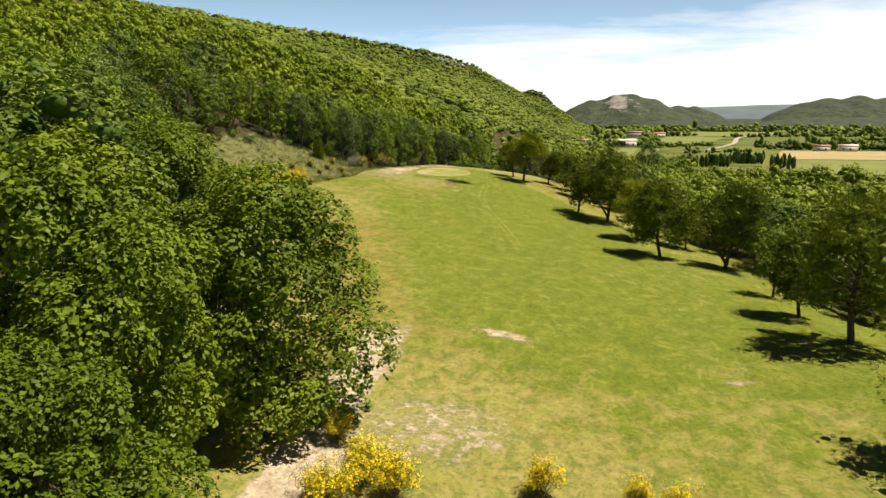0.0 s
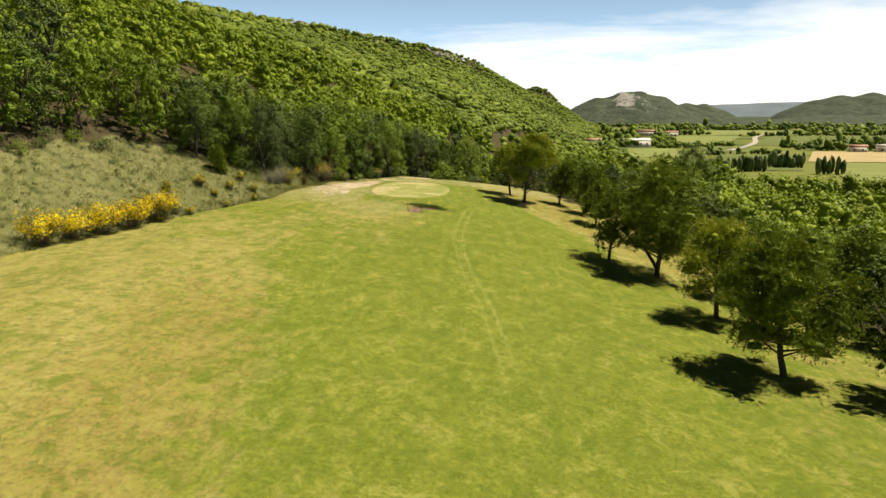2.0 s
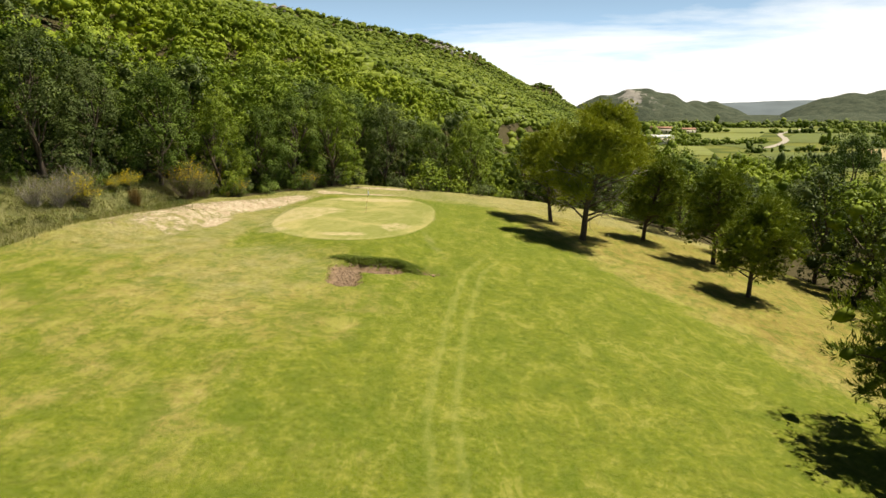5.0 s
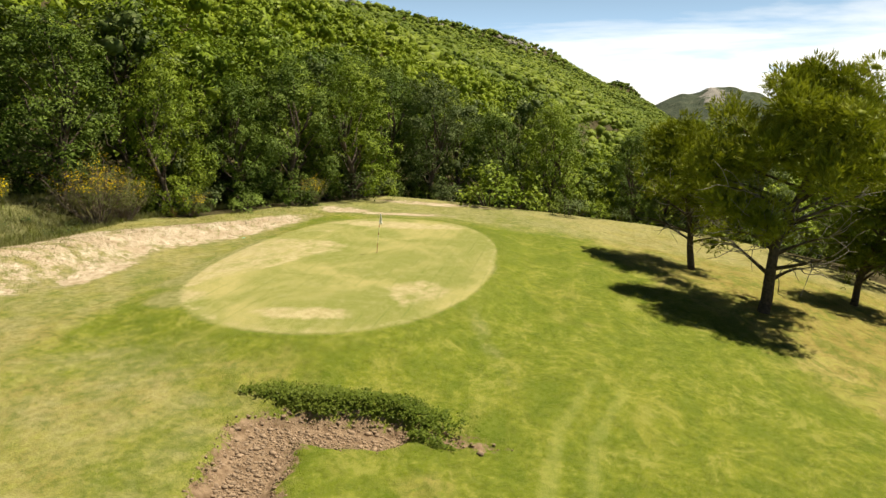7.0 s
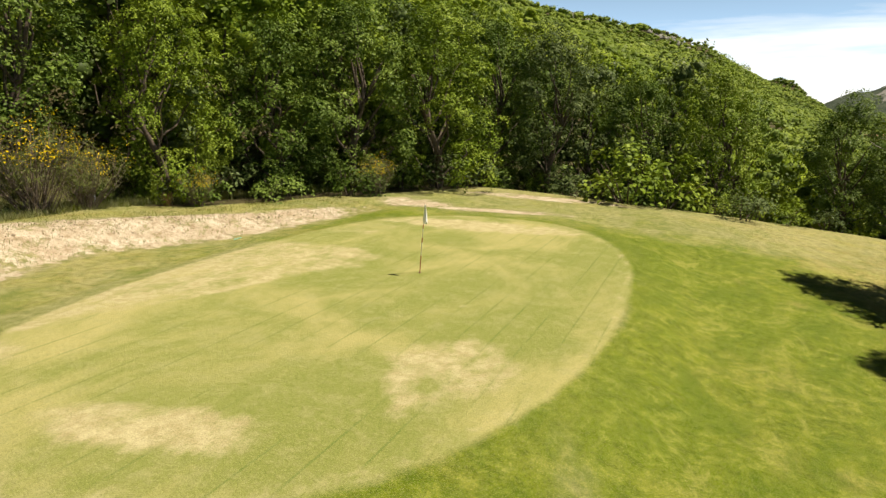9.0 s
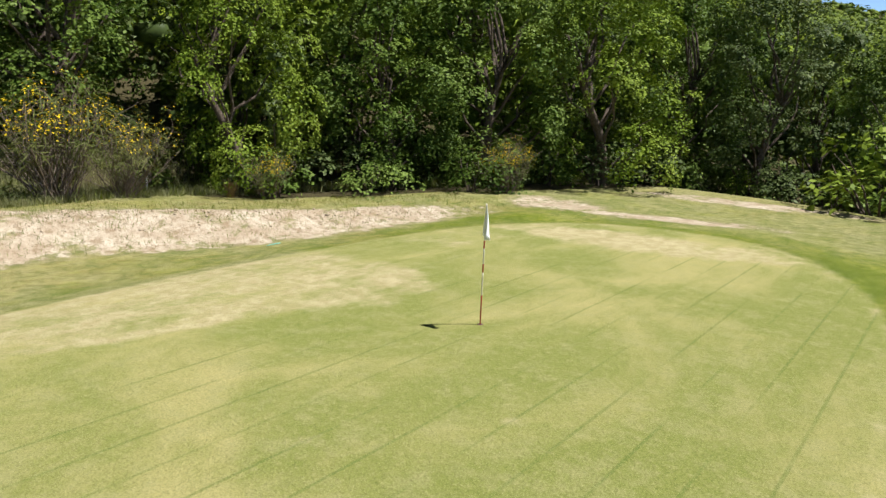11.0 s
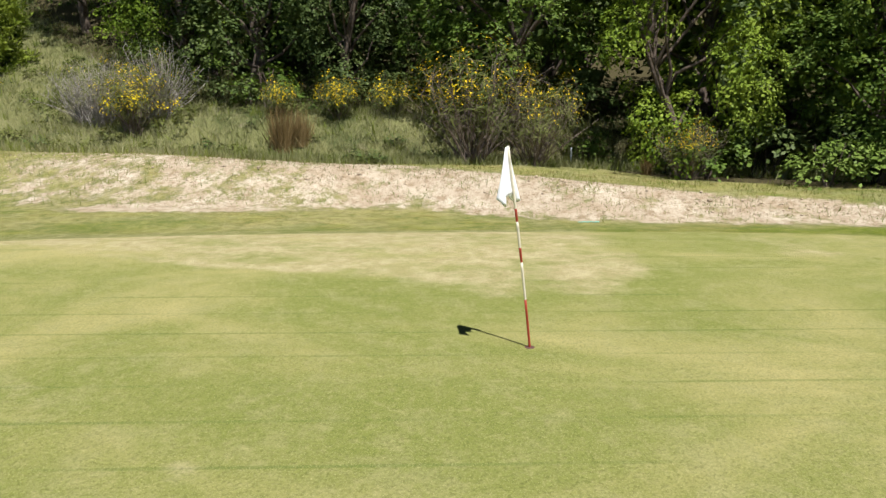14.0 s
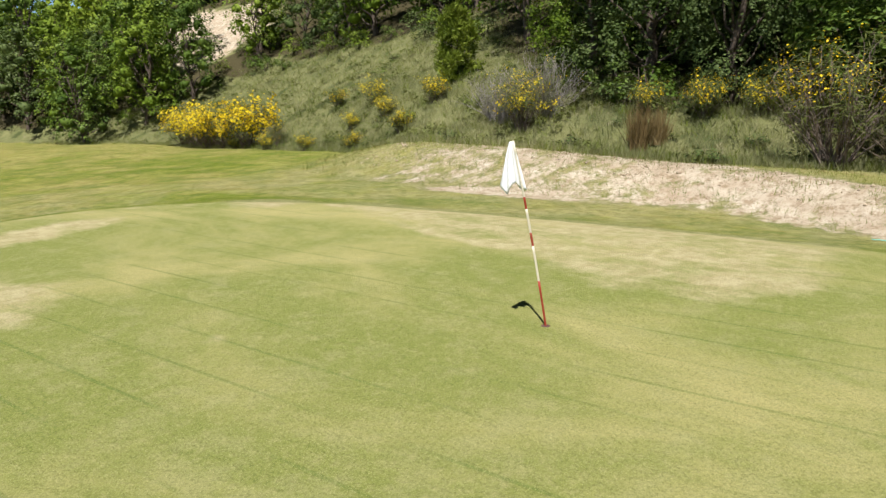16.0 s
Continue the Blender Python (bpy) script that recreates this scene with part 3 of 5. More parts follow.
sand_ = smooth(-0.6, 0.6, xs_ - X_) * smooth(0, 1, (np.interp(Y_, (106, 117, 121.5, 125, 129, 131, 136), (7.5, 7.0, 5.0, 4.1, 3.5, 2.8, 2.2)) - xs_ + X_) / 1.0) * smooth(107, 114, Y_) * smooth(138, 134, Y_) * np.interp(Y_, (108, 118, 122, 136), (0.48, 0.50, 0.70, 0.78))
sand_ = np.maximum(sand_, 0.85 * spot(X_, Y_, -19.6, 117.6, 0.8, 3.4, 0.05))
sand_ = np.maximum(sand_, 0.75 * spot(X_, Y_, -10.0, 139.6, 3.2, 0.8, 0.35))
sand_ = np.maximum(sand_, 0.62 * spot(X_, Y_, -14.8, 139.5, 2.0, 1.6))
sand_ = np.maximum(sand_, 0.62 * spot(X_, Y_, -9.0, 146.5, 5.0, 1.0, 0.1))
sand_ = np.maximum(sand_, 0.70 * spot(X_, Y_, 3.4, 2.2, 2.6, 0.9, -0.4))
sand_ = np.maximum(sand_, 0.55 * spot(X_, Y_, 21.5, -6.3, 1.6, 0.4, -0.15))
sand_ = np.maximum(sand_, 0.34 * spot(X_, Y_, -1.5, -16.0, 5.0, 5.0))
path_mid = np.interp(Y_, (-70, -30, -20, -12, -4, 2, 8), (-9.8, -9.0, -8.2, -8.3, -7.6, -6.5, -5.0))
sand_ = np.maximum(sand_, smooth(2.6, 1.3, np.abs(X_ - path_mid)) * smooth(6, -4, Y_))
sand_ = np.maximum(sand_, 0.62 * spot(X_, Y_, -7.2, -5.1, 2.2, 5.0))
sand_ = np.maximum(sand_, 1.6 * smooth(1.2, 0.8, np.hypot((X_ + 63) / 8, (Y_ - 44) / 8)))
field("sand", sand_)
pale_ = np.zeros_like(X_)
for cx, cy, rx, ry, turn, amount in ((-8.2, 112.9, 2.2, 0.9, 0.2, 0.8), (-4.6, 117.5, 1.4, 2.2, 0.3, 0.7), (-13.6, 113.6, 1.2, 1.4, 0.0, 0.9), (-9.5, 134.3, 4.5, 1.5, 0.1, 0.9), (-7.2, 119.9, 0.7, 0.35, 0.6, 0.52), (-5.8, 121.9, 0.35, 0.25, 0.0, 0.48), (-5.2, 116.4, 0.5, 1.6, 0.3, 0.7), (-12.2, 120.6, 0.22, 3.2, -0.28, 0.85), (-15.7, 122.6, 0.3, 5.5, 0.0, 0.9)):
    pale_ = np.maximum(pale_, amount * spot(X_, Y_, cx, cy, rx, ry, turn))
strip = np.interp(Y_, (112, 117, 119, 121, 123, 124.7, 126.6, 128), (-13.8, -13.2, -12.7, -11.7, -11.2, -10.2, -10.3, -12.6)) - X_
pale_ = np.maximum(pale_, 0.74 * smooth(-0.8, 0.9, strip) * smooth(128.2, 126.6, Y_) * smooth(113, 116, Y_) * smooth(-16.2, -15.4, X_))
pale_ = np.maximum(pale_, 0.5 * spot(X_, Y_, -13.4, 131.5, 1.6, 2.6, -0.3))
pale_ = np.maximum(pale_, 0.55 * smooth(0.90, 0.99, green_field(X_, Y_)) * smooth(1.02, 1.0, green_field(X_, Y_)))
off_ = smooth(1.0, 1.06, green_field(X_, Y_))
pale_ = np.maximum(pale_, 0.52 * off_ * smooth(-14.0, -16.5, X_) * smooth(98, 108, Y_))
pale_ = np.maximum(pale_, 0.62 * off_ * smooth(134, 140, Y_))
pale_ = np.maximum(pale_, 0.30 * off_ * spot(X_, Y_, 9, 140, 8, 9))
pale_ = np.maximum(pale_, 0.10 * off_ * smooth(-3, 3, X_) * smooth(92, 104, Y_))
pale_ = np.maximum(pale_, 0.15 * off_ * smooth(9, 15, X_) * smooth(100, 115, Y_))
pale_ = np.maximum(pale_, 0.42 * off_ * spot(X_, Y_, -12, 103, 6, 7))
pale_ = np.maximum(pale_, 0.30 * off_ * spot(X_, Y_, -1.2, 113.5, 0.5, 3.5, 0.35))
field("pale", pale_)
field("valley", smooth(280, 340, Y_ + 0.6 * X_) * smooth(0.5, 0.1, wood_) * smooth(5, 25, X_ - foot_))
ground = tagged(new("ground", ground_mesh), "mown grass fairway running to a wooded valley and hillside", "ground", kind="structure")

# ---------------------------------------------------------------- trees


def spray(bag, r, centre, face, rad, n, leaf, flat=0.42):
    """A domed bough of small leaves, thick on its sunny side, with a ragged rim."""
    side = unit(np.cross(face, (0.31, 0.17, 0.9)))
    over = np.cross(face, side)
    a, q = r.uniform(0, 6.283, n), np.sqrt(r.uniform(0, 1, n)) * r.uniform(0.75, 1.2, n)
    q = q * (1 + 0.28 * np.sin(a * 3 + r.uniform(0, 6)) + 0.16 * np.sin(a * 5 + r.uniform(0, 6)))
    up = (1 - q * q) * flat + r.normal(0, 0.12, n)
    p = centre + rad * (np.outer(q * np.cos(a), side) + np.outer(q * np.sin(a), over) + np.outer(up, face))
    out = unit(face + 0.7 * (np.outer(q * np.cos(a), side) + np.outer(q * np.sin(a), over)))
    leaves(bag, r, p, out, leaf, 1, leaf * 0.5)


def oak_meshes(seed, tall, wide, boughs, leaf, each, mat, bark=BARK, low=0.22):
    """Trunk with limbs, and a crown of leafy boughs with dark hollows between them."""
    r = np.random.default_rng(seed)
    wood = Bag()
    line = wander(r, (0, 0, -0.6), (r.normal(0, 0.06), r.normal(0, 0.06), 1), tall * 0.70, 7, 0.10, 0.05)
    tube(wood, line, np.linspace(0.028 * tall, 0.008 * tall, len(line)) * 0.8, 8)
    crown = Bag()
    n = 16
    per = max(5, boughs // n)
    for i in range(n + 1):
        f = (i + 0.5) / n
        h = low + (0.90 - low) * min(1.0, f) ** 0.9
        prof = math.sin(math.pi * (0.22 + 0.70 * min(1.0, f))) ** 0.8
        a = i * 2.39996 + r.normal(0, 0.3)
        d = wide * 0.60 * prof * r.uniform(0.75, 1.05) * (i < n)
        c = np.array((math.cos(a) * d, math.sin(a) * d, tall * min(h, 0.88) + r.normal(0, 0.02) * tall))
        rad = wide * r.uniform(0.25, 0.37)
        main = unit(np.array((math.cos(a) * 0.7, math.sin(a) * 0.7, 0.45)))
        for j in range(per):
            z = 1 - 1.45 * (j + 0.5) / per
            b = j * 2.39996 + r.uniform(0, 0.6)
            q = math.sqrt(max(0, 1 - z * z))
            side = unit(np.cross(main, (0.2, 0.1, 1.0)))
            u = main * z + q * (math.cos(b) * side + math.sin(b) * np.cross(main, side))
            p = c + u * rad * np.array((1, 1, 0.85)) * r.uniform(0.80, 1.16)
            small = rad * r.uniform(0.30, 0.54)
            spray(crown, r, p, unit(u * 0.8 + (0, 0, 0.62) + r.normal(0, 0.14, 3)), small, int(each * (small / wide / 0.147) ** 2), leaf, 0.62)
        # the dense heart of the bough; sparse crowns get an added light-blocking lump
        if each < 60:
            lump(crown, r, c - main * rad * 0.15, np.array((1, 1, 0.85)) * rad * 0.42, 0.4, True)
        m = 60 if each < 60 else 230
        e = unit(r.normal(0, 1, (m, 3)))
        leaves(crown, r, c + e * rad * r.uniform(0.10, 0.80, (m, 1)), e, 0.024 * wide, 1, 0.05)
        k = min(len(line) - 1, max(1, int(len(line) * h * 0.8)))
        limb = np.linspace(line[k], c, 5) + r.normal(0, 0.04 * wide, (5, 3)) * np.array([0, 1, 1, 1, 0.3])[:, None]
        tube(wood, limb, np.linspace(0.008 * tall, 0.0018 * tall, 5), 5)
    return wood.mesh("trunk", bark, True), crown.mesh("crown", mat)


def pine_meshes(seed, tall, wide, clumps, mat, lean=0.0, low=0.28, fork=False, bare=0.0):
    """An Aleppo pine: crooked trunk, open limbs, tufts of needles in billowing pads."""
    r = np.random.default_rng(seed)
    wood, crown, dry = Bag(), Bag(), Bag()
    line = wander(r, (0, 0, -0.6), (lean, r.normal(0, 0.05), 1), tall * 0.92, 9, 0.09, 0.07)
    tube(wood, line, np.linspace(0.030 * tall, 0.004 * tall, len(line)) * 0.85, 9)
    if fork:
        l2 = wander(r, line[1], (-0.5 - lean, 0.2, 1), tall * 0.6, 7, 0.09, 0.06)
        tube(wood, l2, np.linspace(0.018 * tall, 0.004 * tall, len(l2)), 7)
    pads = []
    n = 34
    for i in range(n):
        f = (i + r.uniform(0.1, 0.9)) / n
        h = low + (0.98 - low) * f
        prof = math.sin(math.pi * (0.16 + 0.80 * f) ** 0.9) ** 0.8
        reach = wide * 0.5 * prof * r.uniform(0.45, 1.0)
        a = i * 2.39996 + r.normal(0, 0.4)
        k = min(len(line) - 1, h / 0.94 * (len(line) - 1))
        root = line[int(k)] + (line[min(len(line) - 1, int(k) + 1)] - line[int(k)]) * (k - int(k))
        tip = root + np.array((math.cos(a) * reach, math.sin(a) * reach, reach * 0.22 + r.normal(0, 0.02) * tall))
        mid = (root + tip) / 2 + r.normal(0, 0.06 * wide, 3) * (1, 1, 0.4)
        back = root - np.array((0, 0, tall * 0.05))
        t = np.linspace(0, 1, 6)[:, None]
        limb = back * (1 - t) ** 2 + 2 * mid * t * (1 - t) + tip * t ** 2
        tube(wood, limb, np.linspace(0.0085 * tall, 0.002 * tall, 6) * (1.1 - 0.5 * f), 5)
        for _ in range(9 if f < bare else 0):
            s = limb[r.integers(1, 6)]
            dead = wander(r, s, tip - root + r.normal(0, 1.3, 3), 0.20 * wide, 5, 0.25)
            tube(dry, dead, np.linspace(0.0022 * tall, 0.0006 * tall, 6), 4)
        if f < bare and r.uniform() < 0.7:
            continue
        for _ in range(2):
            s = limb[r.integers(2, 5)]
            twig = wander(r, s, tip - root + r.normal(0, 0.8, 3) + (0, 0, 0.2), 0.16 * wide, 4, 0.2)
            tube(wood, twig, np.linspace(0.003 * tall, 0.0008 * tall, 5), 4)
            pads.append((twig[-1], wide * r.uniform(0.06, 0.11)))
        pads.append((tip, wide * r.uniform(0.10, 0.155)))
        pads.append((limb[3] + (0, 0, 0.04 * tall), wide * r.uniform(0.09, 0.14)))
    area = np.array([b * b for _, b in pads])
    for (c, rad), share in zip(pads, area / area.sum()):
        m = max(4, int(clumps * share))
        d = unit(r.normal(0, 1, (m, 3)) + (0, 0, 0.35))
        p = c + d * np.array((1, 1, 0.72)) * rad * r.uniform(0.55, 1.12, m)[:, None]
        # tufts of thin blades pointing outwards and up
        each = 9
        q = np.repeat(p, each, 0)
        face = np.repeat(d, each, 0)
        o = unit(np.cross(face, r.normal(0, 1, face.shape)) * 0.5 + face * 0.8 + (0, 0, 0.45))
        s = unit(np.cross(unit(face + r.normal(0, 0.35, face.shape)), o))
        ln = r.uniform(0.22, 0.42, (m * each, 1))
        w = ln * 0.085
        q = q + r.normal(0, 0.07, q.shape)
        v = np.stack([q, q + o * ln * 0.55 + s * w, q + o * ln, q + o * ln * 0.55 - s * w], 1).reshape(-1, 3)
        crown.add(v, np.arange(4 * len(q)).reshape(-1, 4))
        lump(crown, r, c, np.array((1, 1, 0.72)) * rad * 0.38, 0.35, True)
    return (wood.mesh("trunk", BARK, True), crown.mesh("crown", mat)) + ((dry.mesh("dead_twigs", PALE_TWIG),) if dry.v else ())


def tree(meshes, x, y, label, group, turn=0.0, scale=1.0, wide=1.0, sink=0.0, category="tree", name="tree"):
    base = new(name)
    base.empty_display_size = 0.3
    part("trunk", meshes[0], base)
    part("crown", meshes[1], base)
    if len(meshes) > 2:
        part("dead_twig", meshes[2], base, "bare grey dead twigs")["kind"] = "stuff"
    base.matrix_basis = pose(x, y, lay(x, y) - sink, 0, 0, turn) @ Matrix.Diagonal((scale * wide, scale * wide, scale, 1))
    return tagged(base, label, category, group)


# the row of pines on the right of the fairway: x, y, height, crown width, lean
PINES = (
    (11.4, 125.2, 12.6, 9.4, 0.16, PINE_DRY), (9.3, 132.6, 9.5, 6.5, 0.05, PINE_DRY), (18.4, 132.4, 9.0, 6.5, 0.0, PINE),
    (24.0, 127.0, 9.6, 7.0, 0.05, PINE), (22.9, 115.0, 8.2, 6.5, 0.03, PINE), (21.0, 90.0, 9.6, 8.2, 0.06, PINE),
    (26.5, 86.0, 13.8, 12.5, 0.02, PINE), (29.1, 52.6, 11.6, 11.6, 0.03, PINE), (36.6, 65.3, 8.6, 7.5, 0.0, PINE),
    (38.2, 50.0, 13.4, 12.0, 0.04, PINE), (33.8, 14.0, 8.4, 7.0, 0.0, PINE), (34.2, 4.4, 13.6, 12.5, 0.03, PINE),
    (31.0, -17.5, 11.0, 11.0, 0.0, PINE), (33.5, 106.0, 10.5, 8.5, 0.0, PINE), (46.0, 78.0, 11.0, 9.0, 0.0, PINE), (29.0, 69.5, 11.2, 8.6, 0.05, PINE_DRY), (34.5, 80.0, 9.5, 8.0, 0.0, PINE),
)
for i, (x, y, tall, wide, lean, mat) in enumerate(PINES):
    near = tall > 11
    meshes = pine_meshes(100 + i, tall, wide, (6400 if i in (0, 6, 7) else 4200) if near else 2200, mat, lean, 0.22 if i == 0 else 0.24 if near else 0.27, i in (6, 9), 0.42 if i < 2 else 0.0)
    tree(meshes, x, y, "dark Aleppo pine with a crooked trunk on the fairway edge" if mat is PINE else "Aleppo pine with olive needles and bare lower twigs", "pines along the fairway", 0, 1, 1, 0, "pine", "pine_tree")

tree(pine_meshes(140, 4.6, 2.8, 900, PINE, 0.0, 0.05), -36.3, 104.1, "small dark conical pine on the grassy bank", "", 0, 1, 1, 0, "pine", "pine_tree")
slim = oak_meshes(31, 8.8, 3.2, 110, 0.10, 46, OAK_YELLOW, BARK, 0.24)
tree(slim, 36.5, 27.5, "slender bright green broadleaf tree on the fairway edge", "", 0, 1, 1, 0, "tree", "broadleaf_tree")
tree(slim, 45.0, 56.0, "slender bright green broadleaf tree on the fairway edge", "", 70, 0.85, 1, 0, "tree", "broadleaf_tree")

# big oaks beside the start, and the edge of the wood
BIG = [oak_meshes(40 + i, 14.5, 7.0, 250, 0.135, 150, WOODS, BARK, -0.01) for i in range(2)]
BACK = [oak_meshes(80 + i, 13.5, 5.4, 125, 0.17, 28, (OAK, HOLM, OAK_YELLOW)[i], BARK, 0.08) for i in range(3)]
for x, y, s, w, a in ((-11.9, -15.8, 1.06, 1.12, 20), (-16.5, -29.0, 1.08, 1.0, 141), (-12.5, -38.5, 0.80, 0.95, 250), (-20.0, -10.0, 1.1, 1.0, 11)):
    tree(BIG[int(a) % 2], x, y, "large dense green oak leaning over the gravel path", "oaks by the path", a, s, w, 0, "oak", "oak_tree")
for x, y, s, w, a in ((-23.0, -18.0, 1.25, 1.1, 80), (-26.0, -34.0, 1.05, 1.2, 300), (-30.0, -8.0, 1.0, 1.2, 200), (-20.5, -47.0, 1.0, 1.2, 33), (-30.0, -20.0, 1.3, 1.2, 120), (-36.0, -16.0, 1.1, 1.2, 20), (-38.0, 2.0, 1.0, 1.2, 50), (-29.0, 4.5, 0.8, 1.1, 70), (-33.0, -30.0, 1.1, 1.2, 10)):
    tree(BACK[int(a / 10) % 3 if a != 80 else 0], x, y, "green oak in the wood above the path", "oaks above the path", a, s, w, 0, "oak", "oak_tree")

for x, y, s, w, a in ((-25.4, 10.0, 0.50, 1.0, 60), (-30.0, 17.0, 0.45, 1.1, 150), (-35.4, 22.5, 0.42, 1.15, 240), (-41.0, 32.0, 0.5, 1.2, 330)):
    tree(BACK[2 if a < 200 else 0], x, y, "small bushy green oak at the foot of the bank", "oaks above the path", a, s, w, 0, "oak", "oak_tree")

EDGE = [oak_meshes(60 + i, 13.5, 5.0, 165, 0.082, 122, (OAK, HOLM, HOLM, OAK_YELLOW, OAK)[i], BARK, (0.05, 0.08, 0.04, 0.03, 0.16)[i]) for i in range(5)]
WORDS = ("leafy green oak at the edge of the wood", "tall green oak with a dark hollow crown", "grey-green holm oak at the edge of the wood", "fresh yellow-green young oak by the rough", "oak with a bare forked trunk and high crown")

BACK_WORDS = ("green oak standing inside the wood", "grey-green holm oak inside the wood", "bright young oak inside the wood")


def gap(x, y):
    """A break in the wood through which the clay cliff shows."""
    return (np.abs((y - 128.6) - 1.306 * (x + 1.0)) / 1.645 < 3.4) & (x < -38) & (y > 36) & (y < 84)


def wood_edge(points, scatter, s0, s1, back=False):
    for x, y in points:
        if gap(x, y):
            continue
        k = int(rng.integers(0, 3 if back else 5))
        x, y = x + rng.normal(0, scatter), y + rng.normal(0, scatter)
        tree((BACK if back else EDGE)[k], x, y, BACK_WORDS[k] if back else WORDS[k], "oaks behind the edge" if back else "oaks at the wood's edge", float(rng.uniform(0, 360)), float(rng.uniform(s0, s1)), float(rng.uniform(0.85, 1.15)), 0.1, "oak", "oak_tree")


row1 = [(float(bank_foot(y)) - float(edge_depth(y)) - 2.6, y) for y in np.arange(18, 150, 5.2)]
wood_edge([p for p in row1 if p[1] > 106], 0.6, 0.72, 0.98)
wood_edge([(x - 3.8, y + 2.6) for x, y in row1 if y > 106], 0.8, 0.8, 1.0, True)
wood_edge([(x - 11.5, y) for x, y in row1 if y > 109], 0.8, 0.62, 0.85, True)
wood_edge([p for p in row1 if p[1] <= 106], 0.8, 0.70, 0.98, True)
wood_edge([(-42.5, 48.5), (-45.0, 43.0), (-46.5, 54.0), (-42.0, 37.5), (-49.5, 49.0), (-50.5, 57.0)], 0.3, 0.85, 1.0, True)
wood_edge([(x - 7.5, y + 2.5) for x, y in row1], 1.2, 0.85, 1.15, True)
wood_edge([(-24, 158), (-29, 162), (-34, 166), (-20, 163), (-26, 169), (-33, 174), (-40, 168), (-14, 168), (-19, 174), (-8, 170)], 1.0, 0.75, 1.0, True)
tree(EDGE[0], 49.3, 155.3, "tall dense oak rising over the wood by the valley", "oaks behind the edge", 30, 1.28, 0.95, 0.2, "oak", "oak_tree")
row2 = [(x, 154.5 + 0.10 * abs(x) + 1.5 * math.sin(x)) for x in np.arange(-19, 48, 5.0)]
wood_edge([p for p in row2 if p[0] <= 1], 1.0, 0.72, 1.0)
wood_edge([p for p in row2 if p[0] > 1], 1.0, 0.58, 0.80)
wood_edge([(x + 2, y + 6.5) for x, y in row2 if x <= 1], 1.2, 0.78, 1.0, True)
wood_edge([(x + 2, y + 6.5) for x, y in row2 if x > 1], 1.2, 0.55, 0.74, True)

row3 = [(41 + float(np.interp(y, (-60, 20, 60, 90, 130, 150), (6, 6, 9, 2, -6, -20))), y) for y in np.arange(20, 152, 5.6)]
wood_edge(row3, 1.2, 0.6, 0.9, True)

# woods beyond: uncountable crowns


def crown_cloud(bag, r, x, y, tall, wide, leafy, solid=False):
    z = land(x, y)
    for i in range(len(x)):
        c = np.array((x[i], y[i], z[i] + tall[i] * (0.56 if leafy else 0.40)))
        rad = np.array((wide[i], wide[i], tall[i] * (0.46 if leafy else 0.40)))
        if not leafy:
            # far crowns: a shaded dome under leafy tufts
            lump(bag, r, c, rad * (0.84 if solid else 0.62), 0.4, True)
            m = 12 if solid == "far" else 16 if solid else 56
            q = unit(r.normal(0, 1, (m, 3)) + (0.1, 0, 0.5))
            wob = 1 + 0.25 * np.sin(q @ r.normal(0, 3, 3) + r.uniform(0, 6))
            leaves(bag, r, c + q * rad * (wob * r.uniform(0.78, 1.05, m))[:, None], q, (0.14 if m == 56 else 0.20) * wide[i], 1, 0.1, 0.8)
            continue
        for k in range(7):
            d = unit(r.normal(0, 1, 3) * (1, 1, 0.6) + (0, 0, 0.45)) if k else np.array((0, 0, 0.6))
            lc, lr = c + d * rad * 0.58, rad * r.uniform(0.36, 0.52) * (1, 1, 0.85)
            lump(bag, r, lc, lr * 0.55, 0.4, True)
            q = unit(r.normal(0, 1, (leafy // 6, 3)) + d * 0.9 + (0, 0, 0.2))
            leaves(bag, r, lc + q * lr * r.uniform(0.8, 1.12, (len(q), 1)), q, 0.22 + 0.02 * wide[i], 3, 0.25)


def scatter(r, n, x0, x1, y0, y1, gap):
    """Points in the wood at least about a gap apart."""
    px, py = r.uniform(x0, x1, n * 6), r.uniform(y0, y1, n * 6)
    ok = r.uniform(0, 1, n * 6) < wood_mask(px, py)
    px, py = px[ok], py[ok]
    a = 0.6
    qx, qy = px * math.cos(a) - py * math.sin(a), px * math.sin(a) + py * math.cos(a)
    cell = np.unique(np.stack([np.floor(qx / gap + 0.35 * np.sin(qy * 0.11)), np.floor(qy / gap + 0.35 * np.sin(qx * 0.13))], 1), axis=0, return_index=True)[1]
    px, py = px[cell] + r.normal(0, gap * 0.3, len(cell)), py[cell] + r.normal(0, gap * 0.3, len(cell))
    return px[:n], py[:n]


r = np.random.default_rng(3)
near_bag, far_bag = Bag(), Bag()
x, y = scatter(r, 9000, -150, 170, 20, 330, 5.6)
foot = bank_foot(np.minimum(y, 150))
edge_dist = np.where(y < 150, foot - x, 99)
keep = ((x < foot - np.interp(y, (40, 48, 62, 98, 110, 118), (18, 18, 32, 34, 24, 18)) + 1) | (y > 168) | (x > 43)) & (np.abs(x - 8) < 60 + y * 0.62) & ~gap(x, y)
x, y = x[keep], y[keep]
order = r.permutation(len(x))[:1150]
x, y = x[order], y[order]
crown_cloud(near_bag, r, x, y, r.uniform(6, 12, len(x)), r.uniform(3.0, 5.0, len(x)), 48)
fx, fy = scatter(r, 12000, -170, 230, -160, 330, 5.8)
foot = bank_foot(np.minimum(fy, 150))
inner = foot - np.interp(fy, (-80, 0, 40, 48, 62, 98, 110, 118), (4, 4, 18, 18, 32, 34, 24, 18))
